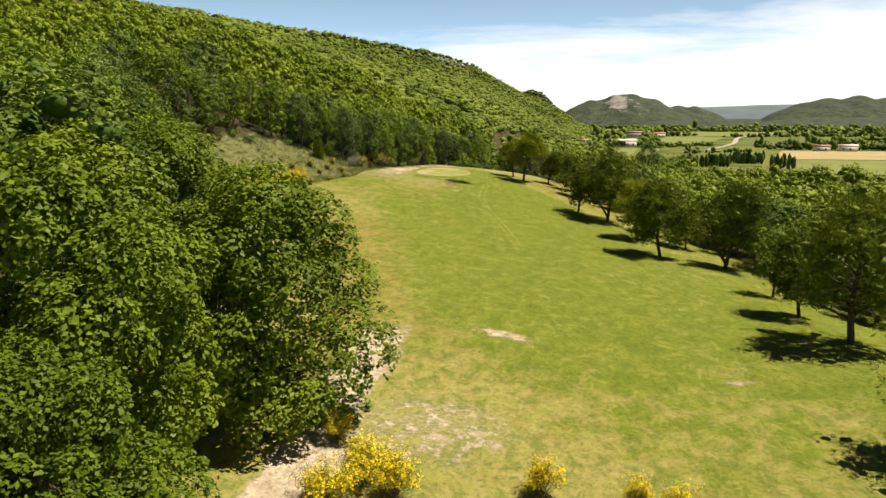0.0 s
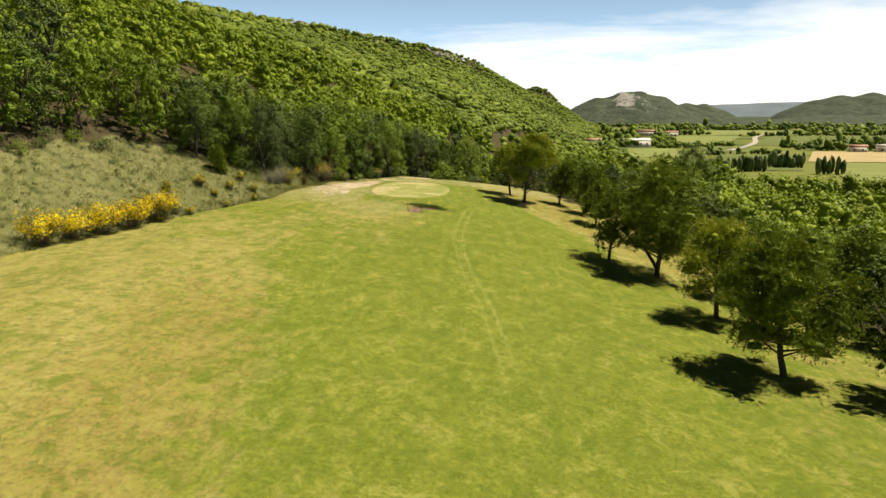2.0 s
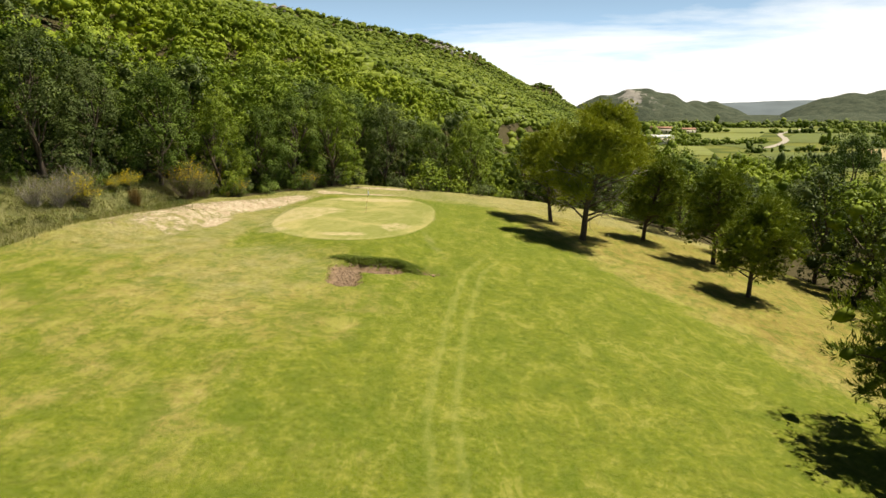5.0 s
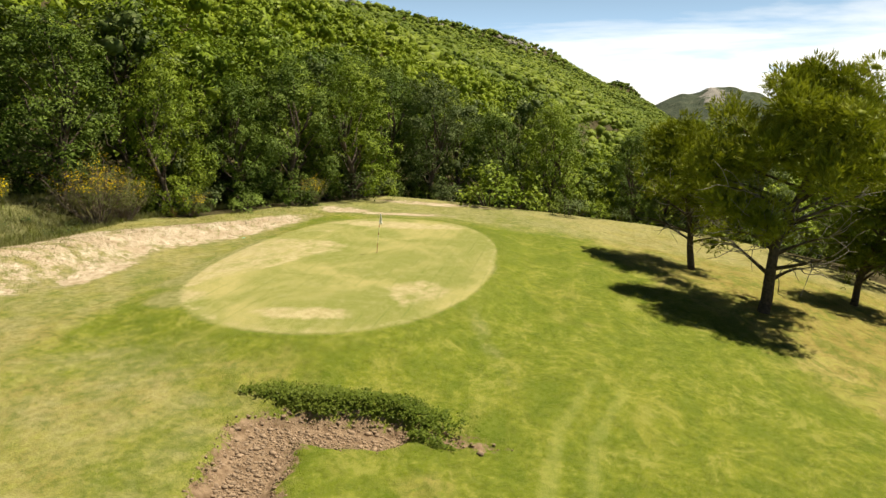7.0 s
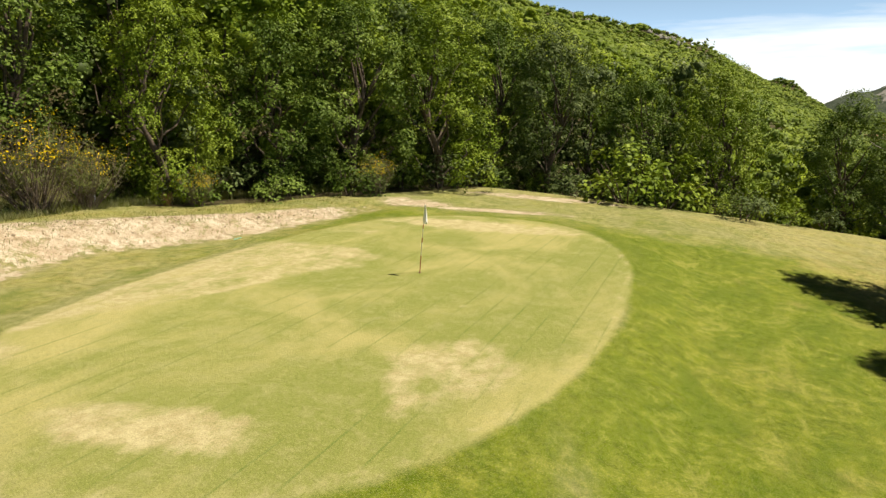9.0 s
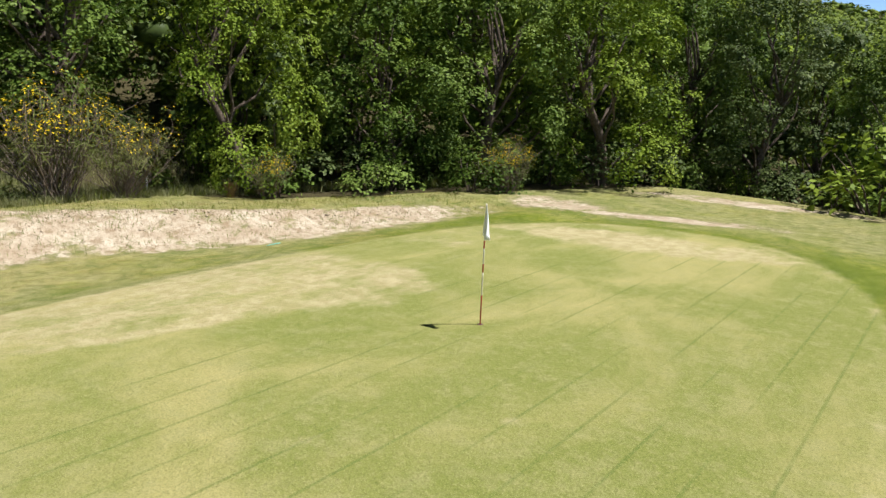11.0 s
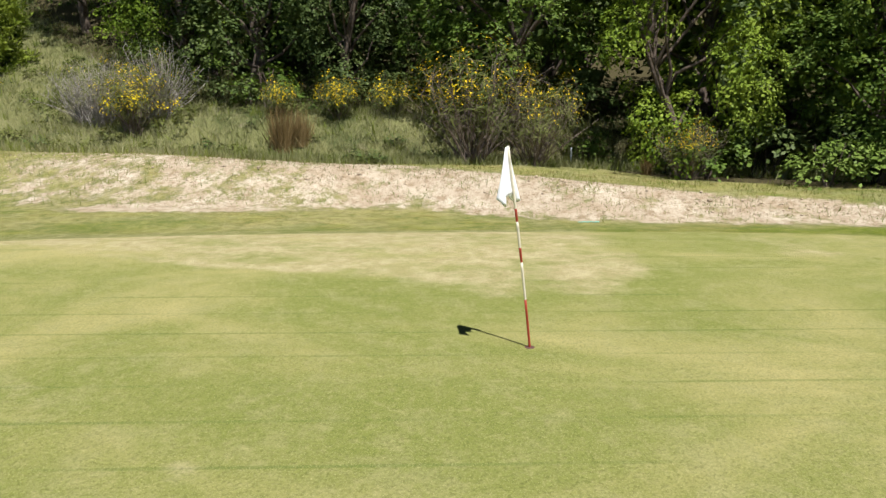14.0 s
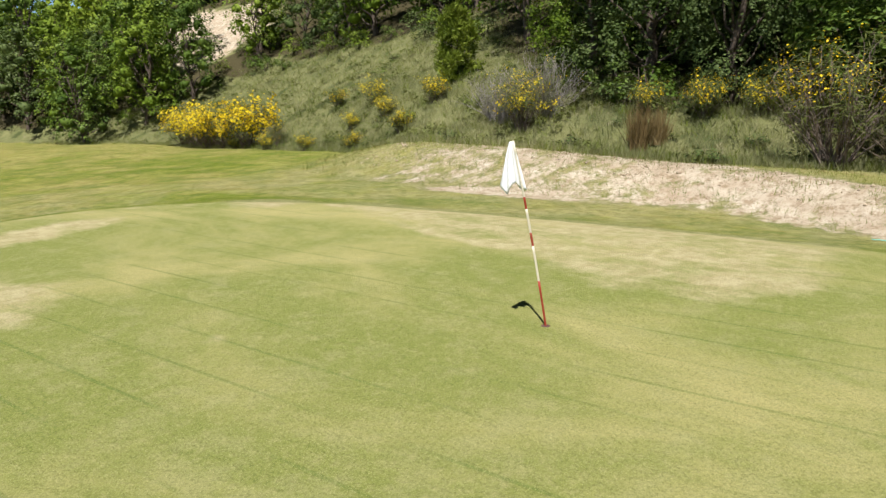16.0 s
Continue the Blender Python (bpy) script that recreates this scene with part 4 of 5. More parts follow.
keep = ((fx < inner) | (fx > 47) | (fy > 170)) & (r.uniform(0, 1, len(fx)) < 0.6) & ~gap(fx, fy)
fx, fy = fx[keep], fy[keep]
crown_cloud(near_bag, r, fx, fy, r.uniform(5, 9.5, len(fx)), r.uniform(2.8, 4.4, len(fx)), 0)
tagged(new("woodland", near_bag.mesh("woodland", WOODS)), "dense green oak wood on the hillside and valley edge", "woodland", kind="stuff")
x, y = scatter(r, 30000, -420, 420, 240, 1690, 7.4)
keep = (y > 320) & (np.abs(x - 8) < 60 + y * 0.60) & (x > np.interp(y, CREST_Y, CREST_X) - 22)
x, y = x[keep], y[keep]
order = r.permutation(len(x))[:9000]
x, y = x[order], y[order]
crown_cloud(far_bag, r, x, y, r.uniform(4, 8, len(x)), r.lognormal(1.35, 0.3, len(x)), 0, "far")
tagged(new("far_woodland", far_bag.mesh("far_woodland", FAR_WOODS)), "far oak wood covering the long hillside", "woodland", kind="stuff")

# pale rock along the crest of the long hill
ROCK = plain("limestone", (0.21, 0.195, 0.17), 0.95, 0.3, 0.2, 0.5)
rocks = Bag()
for i in range(90):
    t = r.uniform(0, 1)
    y = 1010 + 112 * t if i < 62 else 640 + 50 * t if i < 76 else 800 + 40 * t
    c = float(np.interp(y, CREST_Y, CREST_X))
    x = c + r.normal(5, 4)
    s = r.uniform(1.0, 2.3)
    lump(rocks, r, np.array((x, y, lay(x, y) + s * r.uniform(0.6, 1.5))), np.array((s * 1.5, s * 1.5, s)), 0.5)
tagged(new("crest_rocks", rocks.mesh("crest_rocks", ROCK)), "pale limestone outcrops along the wooded crest", "rock outcrop", kind="stuff")

# ---------------------------------------------------------------- flag
WHITE_CLOTH = plain("flag_cloth", (0.86, 0.86, 0.86), 0.8, 0.05, 8)
RED_PAINT = plain("red_paint", (0.32, 0.045, 0.026), 0.4, 0.12, 20)
CREAM_PAINT = plain("cream_paint", (0.70, 0.64, 0.50), 0.4, 0.1, 20)
HOLE_SHADE = plain("hole_shade", (0.10, 0.05, 0.04), 0.7, 0.2, 20)
FX, FY = -8.38, 124.76
FZ = lay(FX, FY)
flag = new("golf_flag")
flag.location = (FX, FY, FZ)
LEAN_X, LEAN_Y = 0.12, -0.12


def on_pole(h):
    return np.array((LEAN_X * h + 0.010 * h * h, LEAN_Y * h - 0.010 * h * h, h))


bands = (0.0, 0.56, 0.98, 1.14, 1.42, 1.56, 2.2)
for i in range(6):
    b = Bag()
    tube(b, [on_pole(h) for h in np.linspace(bands[i] - (0.1 if i == 0 else 0), bands[i + 1], 6)], np.full(6, 0.0135), 10)
    part("pole_band", b.mesh("pole_band", RED_PAINT if i % 2 == 0 else CREAM_PAINT, True), flag, "red band" if i % 2 == 0 else "cream band")
cloth = Bag()
rows, cols = 16, 13
v = []
for i in range(rows):
    for j in range(cols):
        s, f = j / (cols - 1), i / (rows - 1)
        w = 0.03 + 0.155 * f ** 0.8
        fold = 0.050 * f * math.sin(s * 15 + 1.5 * f)
        ragged = 0.06 * math.sin(s * 9 + 1.0) * f
        along = (s - 0.12) * w * 1.5
        root = on_pole(2.19 - (0.50 + ragged) * f)
        v.append(root + np.array((0.70 * along + 0.70 * fold, -0.70 * along + 0.70 * fold, -0.05 * s * f)))
q = [(i * cols + j, i * cols + j + 1, (i + 1) * cols + j + 1, (i + 1) * cols + j) for i in range(rows - 1) for j in range(cols - 1)]
cloth.add(v, q)
cl = part("flag_cloth", cloth.mesh("flag_cloth", WHITE_CLOTH, True), flag, "limp white cloth")
cl.modifiers.new("thick", "SOLIDIFY").thickness = 0.004
# closed plug, no real opening: its dark colour stands for shade in the hole
cup = Bag()
tube(cup, [(0, 0, -0.1), (0, 0, 0.004), (0, 0, 0.006)], [0.056, 0.056, 0.05], 20)
part("hole_plug", cup.mesh("hole_plug", HOLE_SHADE), flag)
tagged(flag, "leaning red and cream flagstick with a limp white flag", "golf flag")

# ---------------------------------------------------------------- shrubs, brooms and grass of the bank


def shrub_mesh(seed, tall, wide, n, leaf, mat):
    r = np.random.default_rng(seed)
    b = Bag()
    for i in range(16):
        a = i * 2.4 + r.normal(0, 0.4)
        d = wide * 0.42 * math.sqrt((i + 0.5) / 16)
        c = np.array((math.cos(a) * d, math.sin(a) * d, tall * (0.12 + 0.72 * r.uniform(0, 1) * (1 - 0.5 * (d / wide / 0.42) ** 2))))
        spray(b, r, c, unit(np.array((math.cos(a) * 0.5, math.sin(a) * 0.5, 0.8))), wide * r.uniform(0.15, 0.23), n // 5, leaf)
    stems = Bag()
    for i in range(5):
        tube(stems, wander(r, (r.normal(0, 0.1), r.normal(0, 0.1), -0.25), (r.normal(0, 0.4), r.normal(0, 0.4), 1), tall * 0.8, 4, 0.15), np.linspace(0.04, 0.01, 5), 5)
    return stems.mesh("stems", BARK, True), b.mesh("foliage", mat)


def shrub(meshes, x, y, label, turn, scale, squash=1.0):
    base = new("shrub")
    base.empty_display_size = 0.2
    part("stem", meshes[0], base)["kind"] = "stuff"
    part("foliage", meshes[1], base)["kind"] = "stuff"
    base.matrix_basis = pose(x, y, lay(x, y) - 0.06, 0, 0, turn) @ Matrix.Diagonal((scale, scale, scale * squash, 1))
    return tagged(base, label, "shrub", "undergrowth at the wood's edge")


SHRUBS = [shrub_mesh(200 + i, 2.4, 3.0, 190, 0.095, m) for i, m in enumerate((OAK, HOLM, OAK_YELLOW, BROOM))]
SHRUB_WORDS = ("low green oak scrub at the foot of the wood", "grey-green evergreen shrub in the shade of the wood", "light green hazel-like shrub at the wood's edge", "olive wiry shrub on the grassy bank")
for y in np.arange(112, 152, 2.3):
    for back in (0.9, 3.4, 6.4):
        k = int(rng.integers(0, 2))
        if back < 2 and 122 < y < 130:
            continue
        d = float(edge_depth(y)) + back
        shrub(SHRUBS[k], float(bank_foot(y)) - d + rng.normal(0, 0.5), y + rng.normal(0, 0.6), SHRUB_WORDS[k], float(rng.uniform(0, 360)), float(rng.uniform(0.55, 1.15)) * (1.35 if back > 5 else 1))
for i in range(46):
    k = int(rng.integers(0, 3))
    x = float(rng.uniform(-40, 22))
    y = 156.5 + 0.10 * abs(x) + float(rng.uniform(0, 12))
    shrub(SHRUBS[k], x, y, SHRUB_WORDS[k], float(rng.uniform(0, 360)), float(rng.uniform(0.9, 1.6)))
for x in np.arange(-14, 34, 2.4):
    k = int(rng.integers(0, 3))
    shrub(SHRUBS[k], x, 152.3 + 0.12 * abs(x) + rng.normal(0, 0.5), SHRUB_WORDS[k], float(rng.uniform(0, 360)), float(rng.uniform(0.6, 1.2)))
for x, y in row1:
    if 44 < y < 112:
        for _ in range(2):
            k = int(rng.integers(0, 3))
            shrub(SHRUBS[k], x + 2.6 + rng.normal(0, 0.8), y + rng.normal(0, 1.6), SHRUB_WORDS[k], float(rng.uniform(0, 360)), float(rng.uniform(0.6, 1.1)))
SCRUB = [shrub_mesh(230 + i, 2.4, 3.0, 62, 0.16, m) for i, m in enumerate((BROOM, HOLM, OAK_YELLOW, DRY_GRASS))]
# open slope: low scrub too thick to count, and single bushes
scrub = Bag()
rs = np.random.default_rng(77)
for i in range(260):
    y = float(rs.uniform(50, 116))
    d = float(rs.uniform(0.6, np.interp(y, (50, 62, 98, 116), (4, 15, 17, 8))))
    x = float(bank_foot(y)) - d
    size = float(rs.uniform(0.25, 0.65))
    for j in range(5):
        a = j * 1.257 + rs.uniform(0, 1)
        c = np.array((x + math.cos(a) * size * 0.7, y + math.sin(a) * size * 0.7, lay(x, y) + size * rs.uniform(0.2, 0.7)))
        spray(scrub, rs, c, unit(np.array((math.cos(a) * 0.5, math.sin(a) * 0.5, 0.8))), size * 0.6, 13, 0.07)
tagged(new("slope_scrub", scrub.mesh("slope_scrub", BROOM)), "low olive scrub scattered over the grassy bank", "scrub", kind="stuff")
for i in range(95):
    y = float(rng.uniform(50, 114))
    d = float(rng.uniform(1.5, np.interp(y, (50, 62, 98, 112), (4, 15, 17, 9))))
    shrub(SCRUB[int(rng.choice(4, p=(0.45, 0.2, 0.12, 0.23)))], float(bank_foot(y)) - d, y, SHRUB_WORDS[3], float(rng.uniform(0, 360)), float(rng.uniform(0.13, 0.42)), float(rng.uniform(0.5, 0.9)))
for i in range(34):
    y = float(rng.uniform(108, 126))
    shrub(SCRUB[0] if rng.uniform() < 0.6 else SCRUB[1], float(bank_foot(y)) - float(rng.uniform(0.0, 1.0)) * max(0.5, float(edge_depth(y))), y, "low grey-green scrub on the foot of the bank", float(rng.uniform(0, 360)), float(rng.uniform(0.2, 0.42)), 0.75)
# the low pale shrub beyond the green's far rim and the bright one by the pines
shrub(SHRUBS[1], 1.8, 147.5, "pale grey-green bush on the rim behind the green", 40, 0.95)
shrub(SHRUBS[2], 4.2, 149.5, "pale grey-green bush on the rim behind the green", 140, 0.8)
shrub(SHRUBS[1], 6.4, 151.0, "pale grey-green bush on the rim behind the green", 200, 0.7)
shrub(SHRUBS[2], -4.8, 149.0, "bright green leafy sapling in front of the wood", 0, 1.9)
shrub(SHRUBS[2], -2.6, 150.0, "bright green leafy sapling in front of the wood", 90, 1.7)


def broom_meshes(seed, tall, wide, flower, grey, twig=GREY_TWIG):
    """A fan of wiry stems, thin green twigs, and pea flowers towards the tips."""
    r = np.random.default_rng(seed)
    stems, twigs, blooms = Bag(), Bag(), Bag()
    tips = []
    for i in range(int(34 + 46 * grey)):
        a, o = r.uniform(0, 6.28), r.uniform(0, 1) ** 0.6
        line = wander(r, (r.normal(0, 0.12), r.normal(0, 0.12), -0.15), (math.cos(a) * o * wide / tall * 0.62, math.sin(a) * o * wide / tall * 0.62, 1), tall * r.uniform(0.65, 1.05), 5, 0.12)
        tube(stems, line, np.linspace(0.018, 0.005, 6), 4)
        for _ in range(3):
            k = r.integers(2, 6)
            t2 = wander(r, line[k], (r.normal(0, 0.6), r.normal(0, 0.6), 1), tall * 0.22, 3, 0.25)
            tube(stems, t2, np.linspace(0.007, 0.003, 4), 3)
            tips.append(t2[-1])
        tips.append(line[-1]), tips.append(line[-2])
    tips = np.array(tips)
    out = unit(tips - (0, 0, tall * 0.35))
    n = int(len(tips) * (1 - 0.55 * grey))
    pick = r.permutation(len(tips))[:n]
    leaves(twigs, r, tips[pick], out[pick], 0.14, 11 if grey < 0.5 else 9, 0.15, 0.07, 0.1)
    f = r.permutation(len(tips))[: int(len(tips) * flower)]
    f = f[tips[f][:, 2] > tall * (0.38 if grey < 0.5 else 0.56)]
    leaves(blooms, r, tips[f], out[f], (0.048 if flower > 0.5 else 0.040) if grey < 0.5 else 0.026, 14 if grey < 0.5 else 12, 0.12, 0.8, 0.3)
    return stems.mesh("stems", twig), twigs.mesh("twigs", BROOM), blooms.mesh("flowers", FLOWER)


def broom(meshes, x, y, label, turn=0.0, scale=1.0, squash=1.0):
    base = new("broom_bush")
    base.empty_display_size = 0.2
    for nm, me, lab in zip(("stem", "foliage", "blossom"), meshes, ("grey wiry stems", "thin green twigs", "yellow flowers")):
        part(nm, me, base, lab)["kind"] = "stuff"
    base.matrix_basis = pose(x, y, lay(x, y) - 0.03, 0, 0, turn) @ Matrix.Diagonal((scale, scale, scale * squash, 1))
    return tagged(base, label, "broom bush", "flowering brooms")


FULL = [broom_meshes(300 + i, 2.0, 2.4, 0.85, 0.1) for i in range(2)]
HALF = [broom_meshes(310 + i, 2.6, 3.4, 0.34, 0.6) for i in range(2)]
BARE = broom_meshes(315, 2.6, 3.2, 0.03, 1.4, PALE_TWIG)
SPARSE = broom_meshes(320, 1.5, 1.6, 0.34, 0.1)
full_words, half_words, small_words = "broom bush covered in bright yellow flowers", "tall half-bare broom with grey twigs and few yellow flowers", "small green broom with a few yellow flowers"
for x, y, sc, a in ((-42.2, 68.0, 1.9, 0), (-41.0, 71.8, 1.75, 80), (-39.6, 75.6, 1.9, 150), (-38.2, 79.6, 1.8, 200), (-36.8, 84.0, 2.0, 300), (-32.2, 28.4, 1.3, 40), (-7.0, -18.6, 0.85, 20), (-4.9, -23.2, 1.25, 70), (-3.0, -24.3, 1.2, 10), (-6.2, -25.4, 1.2, 110), (4.7, -23.2, 0.95, 130), (9.8, -23.8, 0.8, 220), (11.6, -24.8, 0.9, 190)):
    broom(FULL[int(a) % 3 % 2], x, y, full_words, a, sc)
for x, y, sc, a in ((-25.2, 125.4, 1.45, 30), (-24.9, 127.5, 1.1, 200), (-36.4, 87.8, 0.7, 40), (-17.4, 140.2, 0.85, 10), (-22.6, 131.9, 0.7, 90)):
    broom(HALF[int(a) % 4 // 2], x, y, half_words, a, sc)
for x, y, sc, a in ((-29.3, 111.4, 0.95, 0), (-29.2, 113.6, 1.1, 120), (-30.4, 110.2, 0.9, 60)):
    broom(BARE, x, y, "bare broom of pale grey twigs on the bank", a, sc)
MIXED = broom_meshes(331, 2.5, 2.6, 0.34, 0.35)
broom(MIXED, -28.2, 113.0, "broom bush with yellow flowers among grey twigs", 50, 1.0)
for x, y, sc in ((-36.8, 97.0, 1.1), (-39.2, 91.5, 0.9), (-33.6, 100.6, 0.9), (-34.6, 97.0, 0.75), (-34.8, 88.4, 0.8), (-36.3, 83.0, 0.6), (-28.8, 118.4, 0.8), (-28.8, 120.6, 1.0), (-29.3, 122.6, 1.0), (-31.0, 104.0, 0.8), (-30.2, 101.2, 0.7), (-32.2, 95.2, 0.7), (-33.2, 104.5, 1.0)):
    broom(SPARSE, x, y, small_words, x * 37, sc)

rb = Bag()
rr = np.random.default_rng(5)
root = rr.normal(0, 0.16, (420, 3)) * (1, 1, 0)
tipd = unit(rr.normal(0, 0.30, (420, 3)) + (0, 0, 1))
ln = rr.uniform(0.5, 1.35, (420, 1))
sd = unit(np.cross(tipd, rr.normal(0, 1, (420, 3)))) * 0.010
rb.add(np.stack([root - sd, root + sd, root + tipd * ln * 0.6 + sd, root + tipd * ln, root + tipd * ln * 0.6 - sd], 1).reshape(-1, 3)[:, :3], None, (np.arange(420)[:, None, None] * 5 + np.array([[0, 1, 2], [0, 2, 4], [4, 2, 3]])[None]).reshape(-1, 3))
rust_mesh = rb.mesh("tuft", RUST)
for x, y, sc in ((-27.0, 118.7, 1.5), (-27.4, 119.3, 1.2), (-23.6, 130.9, 0.6)):
    t = new("dry_tussock", rust_mesh)
    t.matrix_basis = pose(x, y, lay(x, y) - 0.02, 0, 0, x * 50) @ Matrix.Diagonal((sc * 0.62, sc * 0.62, sc, 1))
    tagged(t, "rust-brown dry grass tussock at the foot of the bank", "grass tussock", "dry tussocks")


def blades(name, label, mat, px, py, tall, per, r, spread=0.12):
    """Grass tufts over an area, all in one mesh."""
    n = len(px) * per
    root = np.repeat(np.stack([px, py, land(px, py)], 1), per, 0) + r.normal(0, 1, (n, 3)) * (spread, spread, 0)
    up = unit(r.normal(0, 0.42, (n, 3)) + (0, 0, 1))
    ln = (np.repeat(tall, per) * r.uniform(0.5, 1.3, n))[:, None]
    sd = unit(np.cross(up, r.normal(0, 1, (n, 3)))) * ln * 0.05
    v = np.stack([root - sd - (0, 0, 0.03), root + sd - (0, 0, 0.03), root + up * ln], 1).reshape(-1, 3)
    b = Bag()
    b.add(v, None, np.arange(3 * n).reshape(-1, 3))
    return tagged(new(name, b.mesh(name, mat)), label, "grass", kind="stuff")


r = np.random.default_rng(11)
py = r.uniform(42, 150, 15000)
px = bank_foot(py) + 0.3 - r.uniform(0, 1, 15000) ** 1.3 * np.interp(py, (40, 62, 98, 112, 150), (5, 16, 18, 11, 5))
blades("bank_grass", "long dry grass on the bank", DRY_GRASS, px[:9000], py[:9000], r.uniform(0.14, 0.44, 9000), 7, r, 0.16)
blades("bank_grass", "green rough grass on the bank", WET_GRASS, px[9000:], py[9000:], r.uniform(0.15, 0.44, 6000), 7, r, 0.16)
qy = r.uniform(92, 132, 13000)
qx = bank_foot(qy) + 0.2 - r.uniform(0, 1, 13000) ** 1.2 * np.interp(qy, (92, 98, 112, 132), (17, 17, 10, 4))
blades("bank_grass", "wispy grey-green grass on the bank", DRY_GRASS, qx, qy, r.uniform(0.08, 0.28, 13000), 8, r, 0.16)
# tufts in the sand and along its upper rim
py = r.uniform(104, 138, 1500)
xs = np.interp(py, SAND_Y, SAND_X)
px = xs - r.uniform(0.2, 5.2, 1500)
blades("sand_tuft", "withered brown tufts in the sandy bank", RUST, px - 0.3, py + 0.2, r.uniform(0.03, 0.11, 1500), 8, r, 0.12)
blades("sand_tuft", "thin grass tufts in the sandy bank", WET_GRASS, px, py, r.uniform(0.05, 0.17, 1500), 9, r, 0.22)
# the thick lip behind the bunker
px, py = r.uniform(-8.0, 0.6, 16000), r.uniform(105.4, 109.2, 16000)
bf = bunker_field(px, py)
ok = (bf > 0.0) & (bf < r.uniform(0.15, 1.5, 16000)) & (py + 0.12 * (px + 5) > 106.35) & (px < r.normal(-2.0, 0.5, 16000))
px, py, bf = px[ok], py[ok], bf[ok]
rise = 0.16 * smooth(1.2, 0.1, bf) * smooth(0.2, -1.6, px)
b = Bag()
leaves(b, r, np.stack([px, py, land(px, py) + 0.03 + rise * r.uniform(0, 1, len(px))], 1), np.tile((0.0, -0.5, 0.7), (len(px), 1)), 0.035, 5, 0.05, 0.75, 0.3)
tagged(new("bunker_lip_grass", b.mesh("bunker_lip_grass", LIP_GRASS)), "thick leafy tufts overhanging the bunker's lip", "grass", kind="stuff")
px, py = r.uniform(-8.2, 1.2, 5200), r.uniform(101.2, 107.2, 5200)
bf = bunker_field(px, py)
ok = (bf > -0.22) & (bf < r.uniform(-0.15, 0.5, 5200))
blades("bunker_edge_grass", "ragged grass creeping over the bunker's edge", WET_GRASS, px[ok], py[ok], r.uniform(0.03, 0.09, ok.sum()), 9, r, 0.10)
# coarse tufts in the turf round the bunker
px, py = r.uniform(-16, 13, 26000), r.uniform(84, 119, 26000)
ok = (green_field(px, py) > 1.04) & (bunker_field(px, py) > 0.1) & (np.sin(px * 1.3 + 2 * np.sin(py * 0.6)) + np.sin(py * 1.1 + 1.7 * np.sin(px * 0.8)) + r.normal(0, 0.5, 26000) > 0.4)
blades("turf_tufts", "coarse green tufts in the mown turf", WET_GRASS, px[ok], py[ok], r.uniform(0.02, 0.055, ok.sum()), 6, r, 0.07)

# clods of the dug bunker
CLOD = plain("dry_clod", (0.27, 0.195, 0.130), 0.95, 0.4, 7, 0.6)
clods = Bag()
px, py = r.uniform(-7.6, 0.2, 14000), r.uniform(101.4, 107.4, 14000)
inside = bunker_field(px, py) < r.normal(-0.10, 0.12, 14000)
for x, y in zip(px[inside][:3400], py[inside][:3400]):
    s = min(0.10, r.lognormal(-3.75, 0.55))
    clods.add((ICO1_V * (1 + r.normal(0, 0.2, (len(ICO1_V), 1)))) * s * (1.2, 0.9, 0.7) + (x, y, lay(x, y) + s * 0.2), None, ICO1_F)
tagged(new("bunker_clods", clods.mesh("bunker_clods", CLOD)), "dry brown clods of dug earth in the bunker", "earth clods", kind="stuff")

# pebbles and lumps on the sandy bank
PEBBLE = plain("sand_lump", (0.42, 0.335, 0.235), 0.95, 0.35, 5, 0.3)
stones = Bag()
py = r.uniform(108.5, 134, 1500)
px = np.interp(py, SAND_Y, SAND_X) - r.uniform(0.4, 1, 1500) * np.interp(py, (108, 121, 125, 131, 136), (5.0, 4.2, 3.6, 2.4, 1.6))
pz = land(px, py)
for x, y, z in zip(px, py, pz):
    s = r.lognormal(-4.0, 0.45)
    stones.add((ICO1_V * (1 + r.normal(0, 0.2, (len(ICO1_V), 1)))) * s * (1.3, 1.0, 0.7) + (x, y, z + s * 0.2), None, ICO1_F)
tagged(new("sand_pebbles", stones.mesh("sand_pebbles", PEBBLE)), "pebbles and crumbled lumps on the sandy bank", "pebbles", kind="stuff")

# white marker stake and a scrap of turquoise tape by the sand
STAKE = plain("white_stake", (0.75, 0.76, 0.76), 0.5, 0.08, 10)
b = Bag()
tube(b, [(0, 0, -0.3), (0.0, 0, 0.25), (0.01, 0, 0.58), (0.01, 0, 0.60)], [0.028, 0.028, 0.028, 0.018], 10)
stake = new("marker_stake", b.mesh("marker_stake", STAKE, True))
stake.location = (-25.9, 128.95, lay(-25.9, 128.95))
tagged(stake, "short white marker stake in the rough", "marker stake")
TAPE = plain("turquoise_tape", (0.16, 0.50, 0.42), 0.5, 0.15, 10)
b = Bag()
line = np.array([(-17.25 + 0.05 * math.sin(i * 1.7), 127.3 + 0.045 * i, 0) for i in range(12)])
line[:, 2] = land(line[:, 0], line[:, 1]) + 0.03
tube(b, line, np.full(12, 0.010), 6)
tagged(new("tape_scrap", b.mesh("tape_scrap", TAPE, True)), "scrap of turquoise tape lying by the sand", "tape scrap")

# ---------------------------------------------------------------- the valley and the hills beyond
FIELD_LIGHT = plain("young_crop", (0.160, 0.185, 0.042), 0.95, 0.15, 0.05)
FIELD_GREEN = plain("meadow", (0.098, 0.125, 0.022), 0.95, 0.2, 0.05)
FIELD_TAN = plain("ripe_field", (0.34, 0.265, 0.125), 0.95, 0.12, 0.05)
ROAD = plain("pale_road", (0.34, 0.31, 0.26), 0.9, 0.1, 0.2)


def valley_z(x, y):
    return lay(x, y)


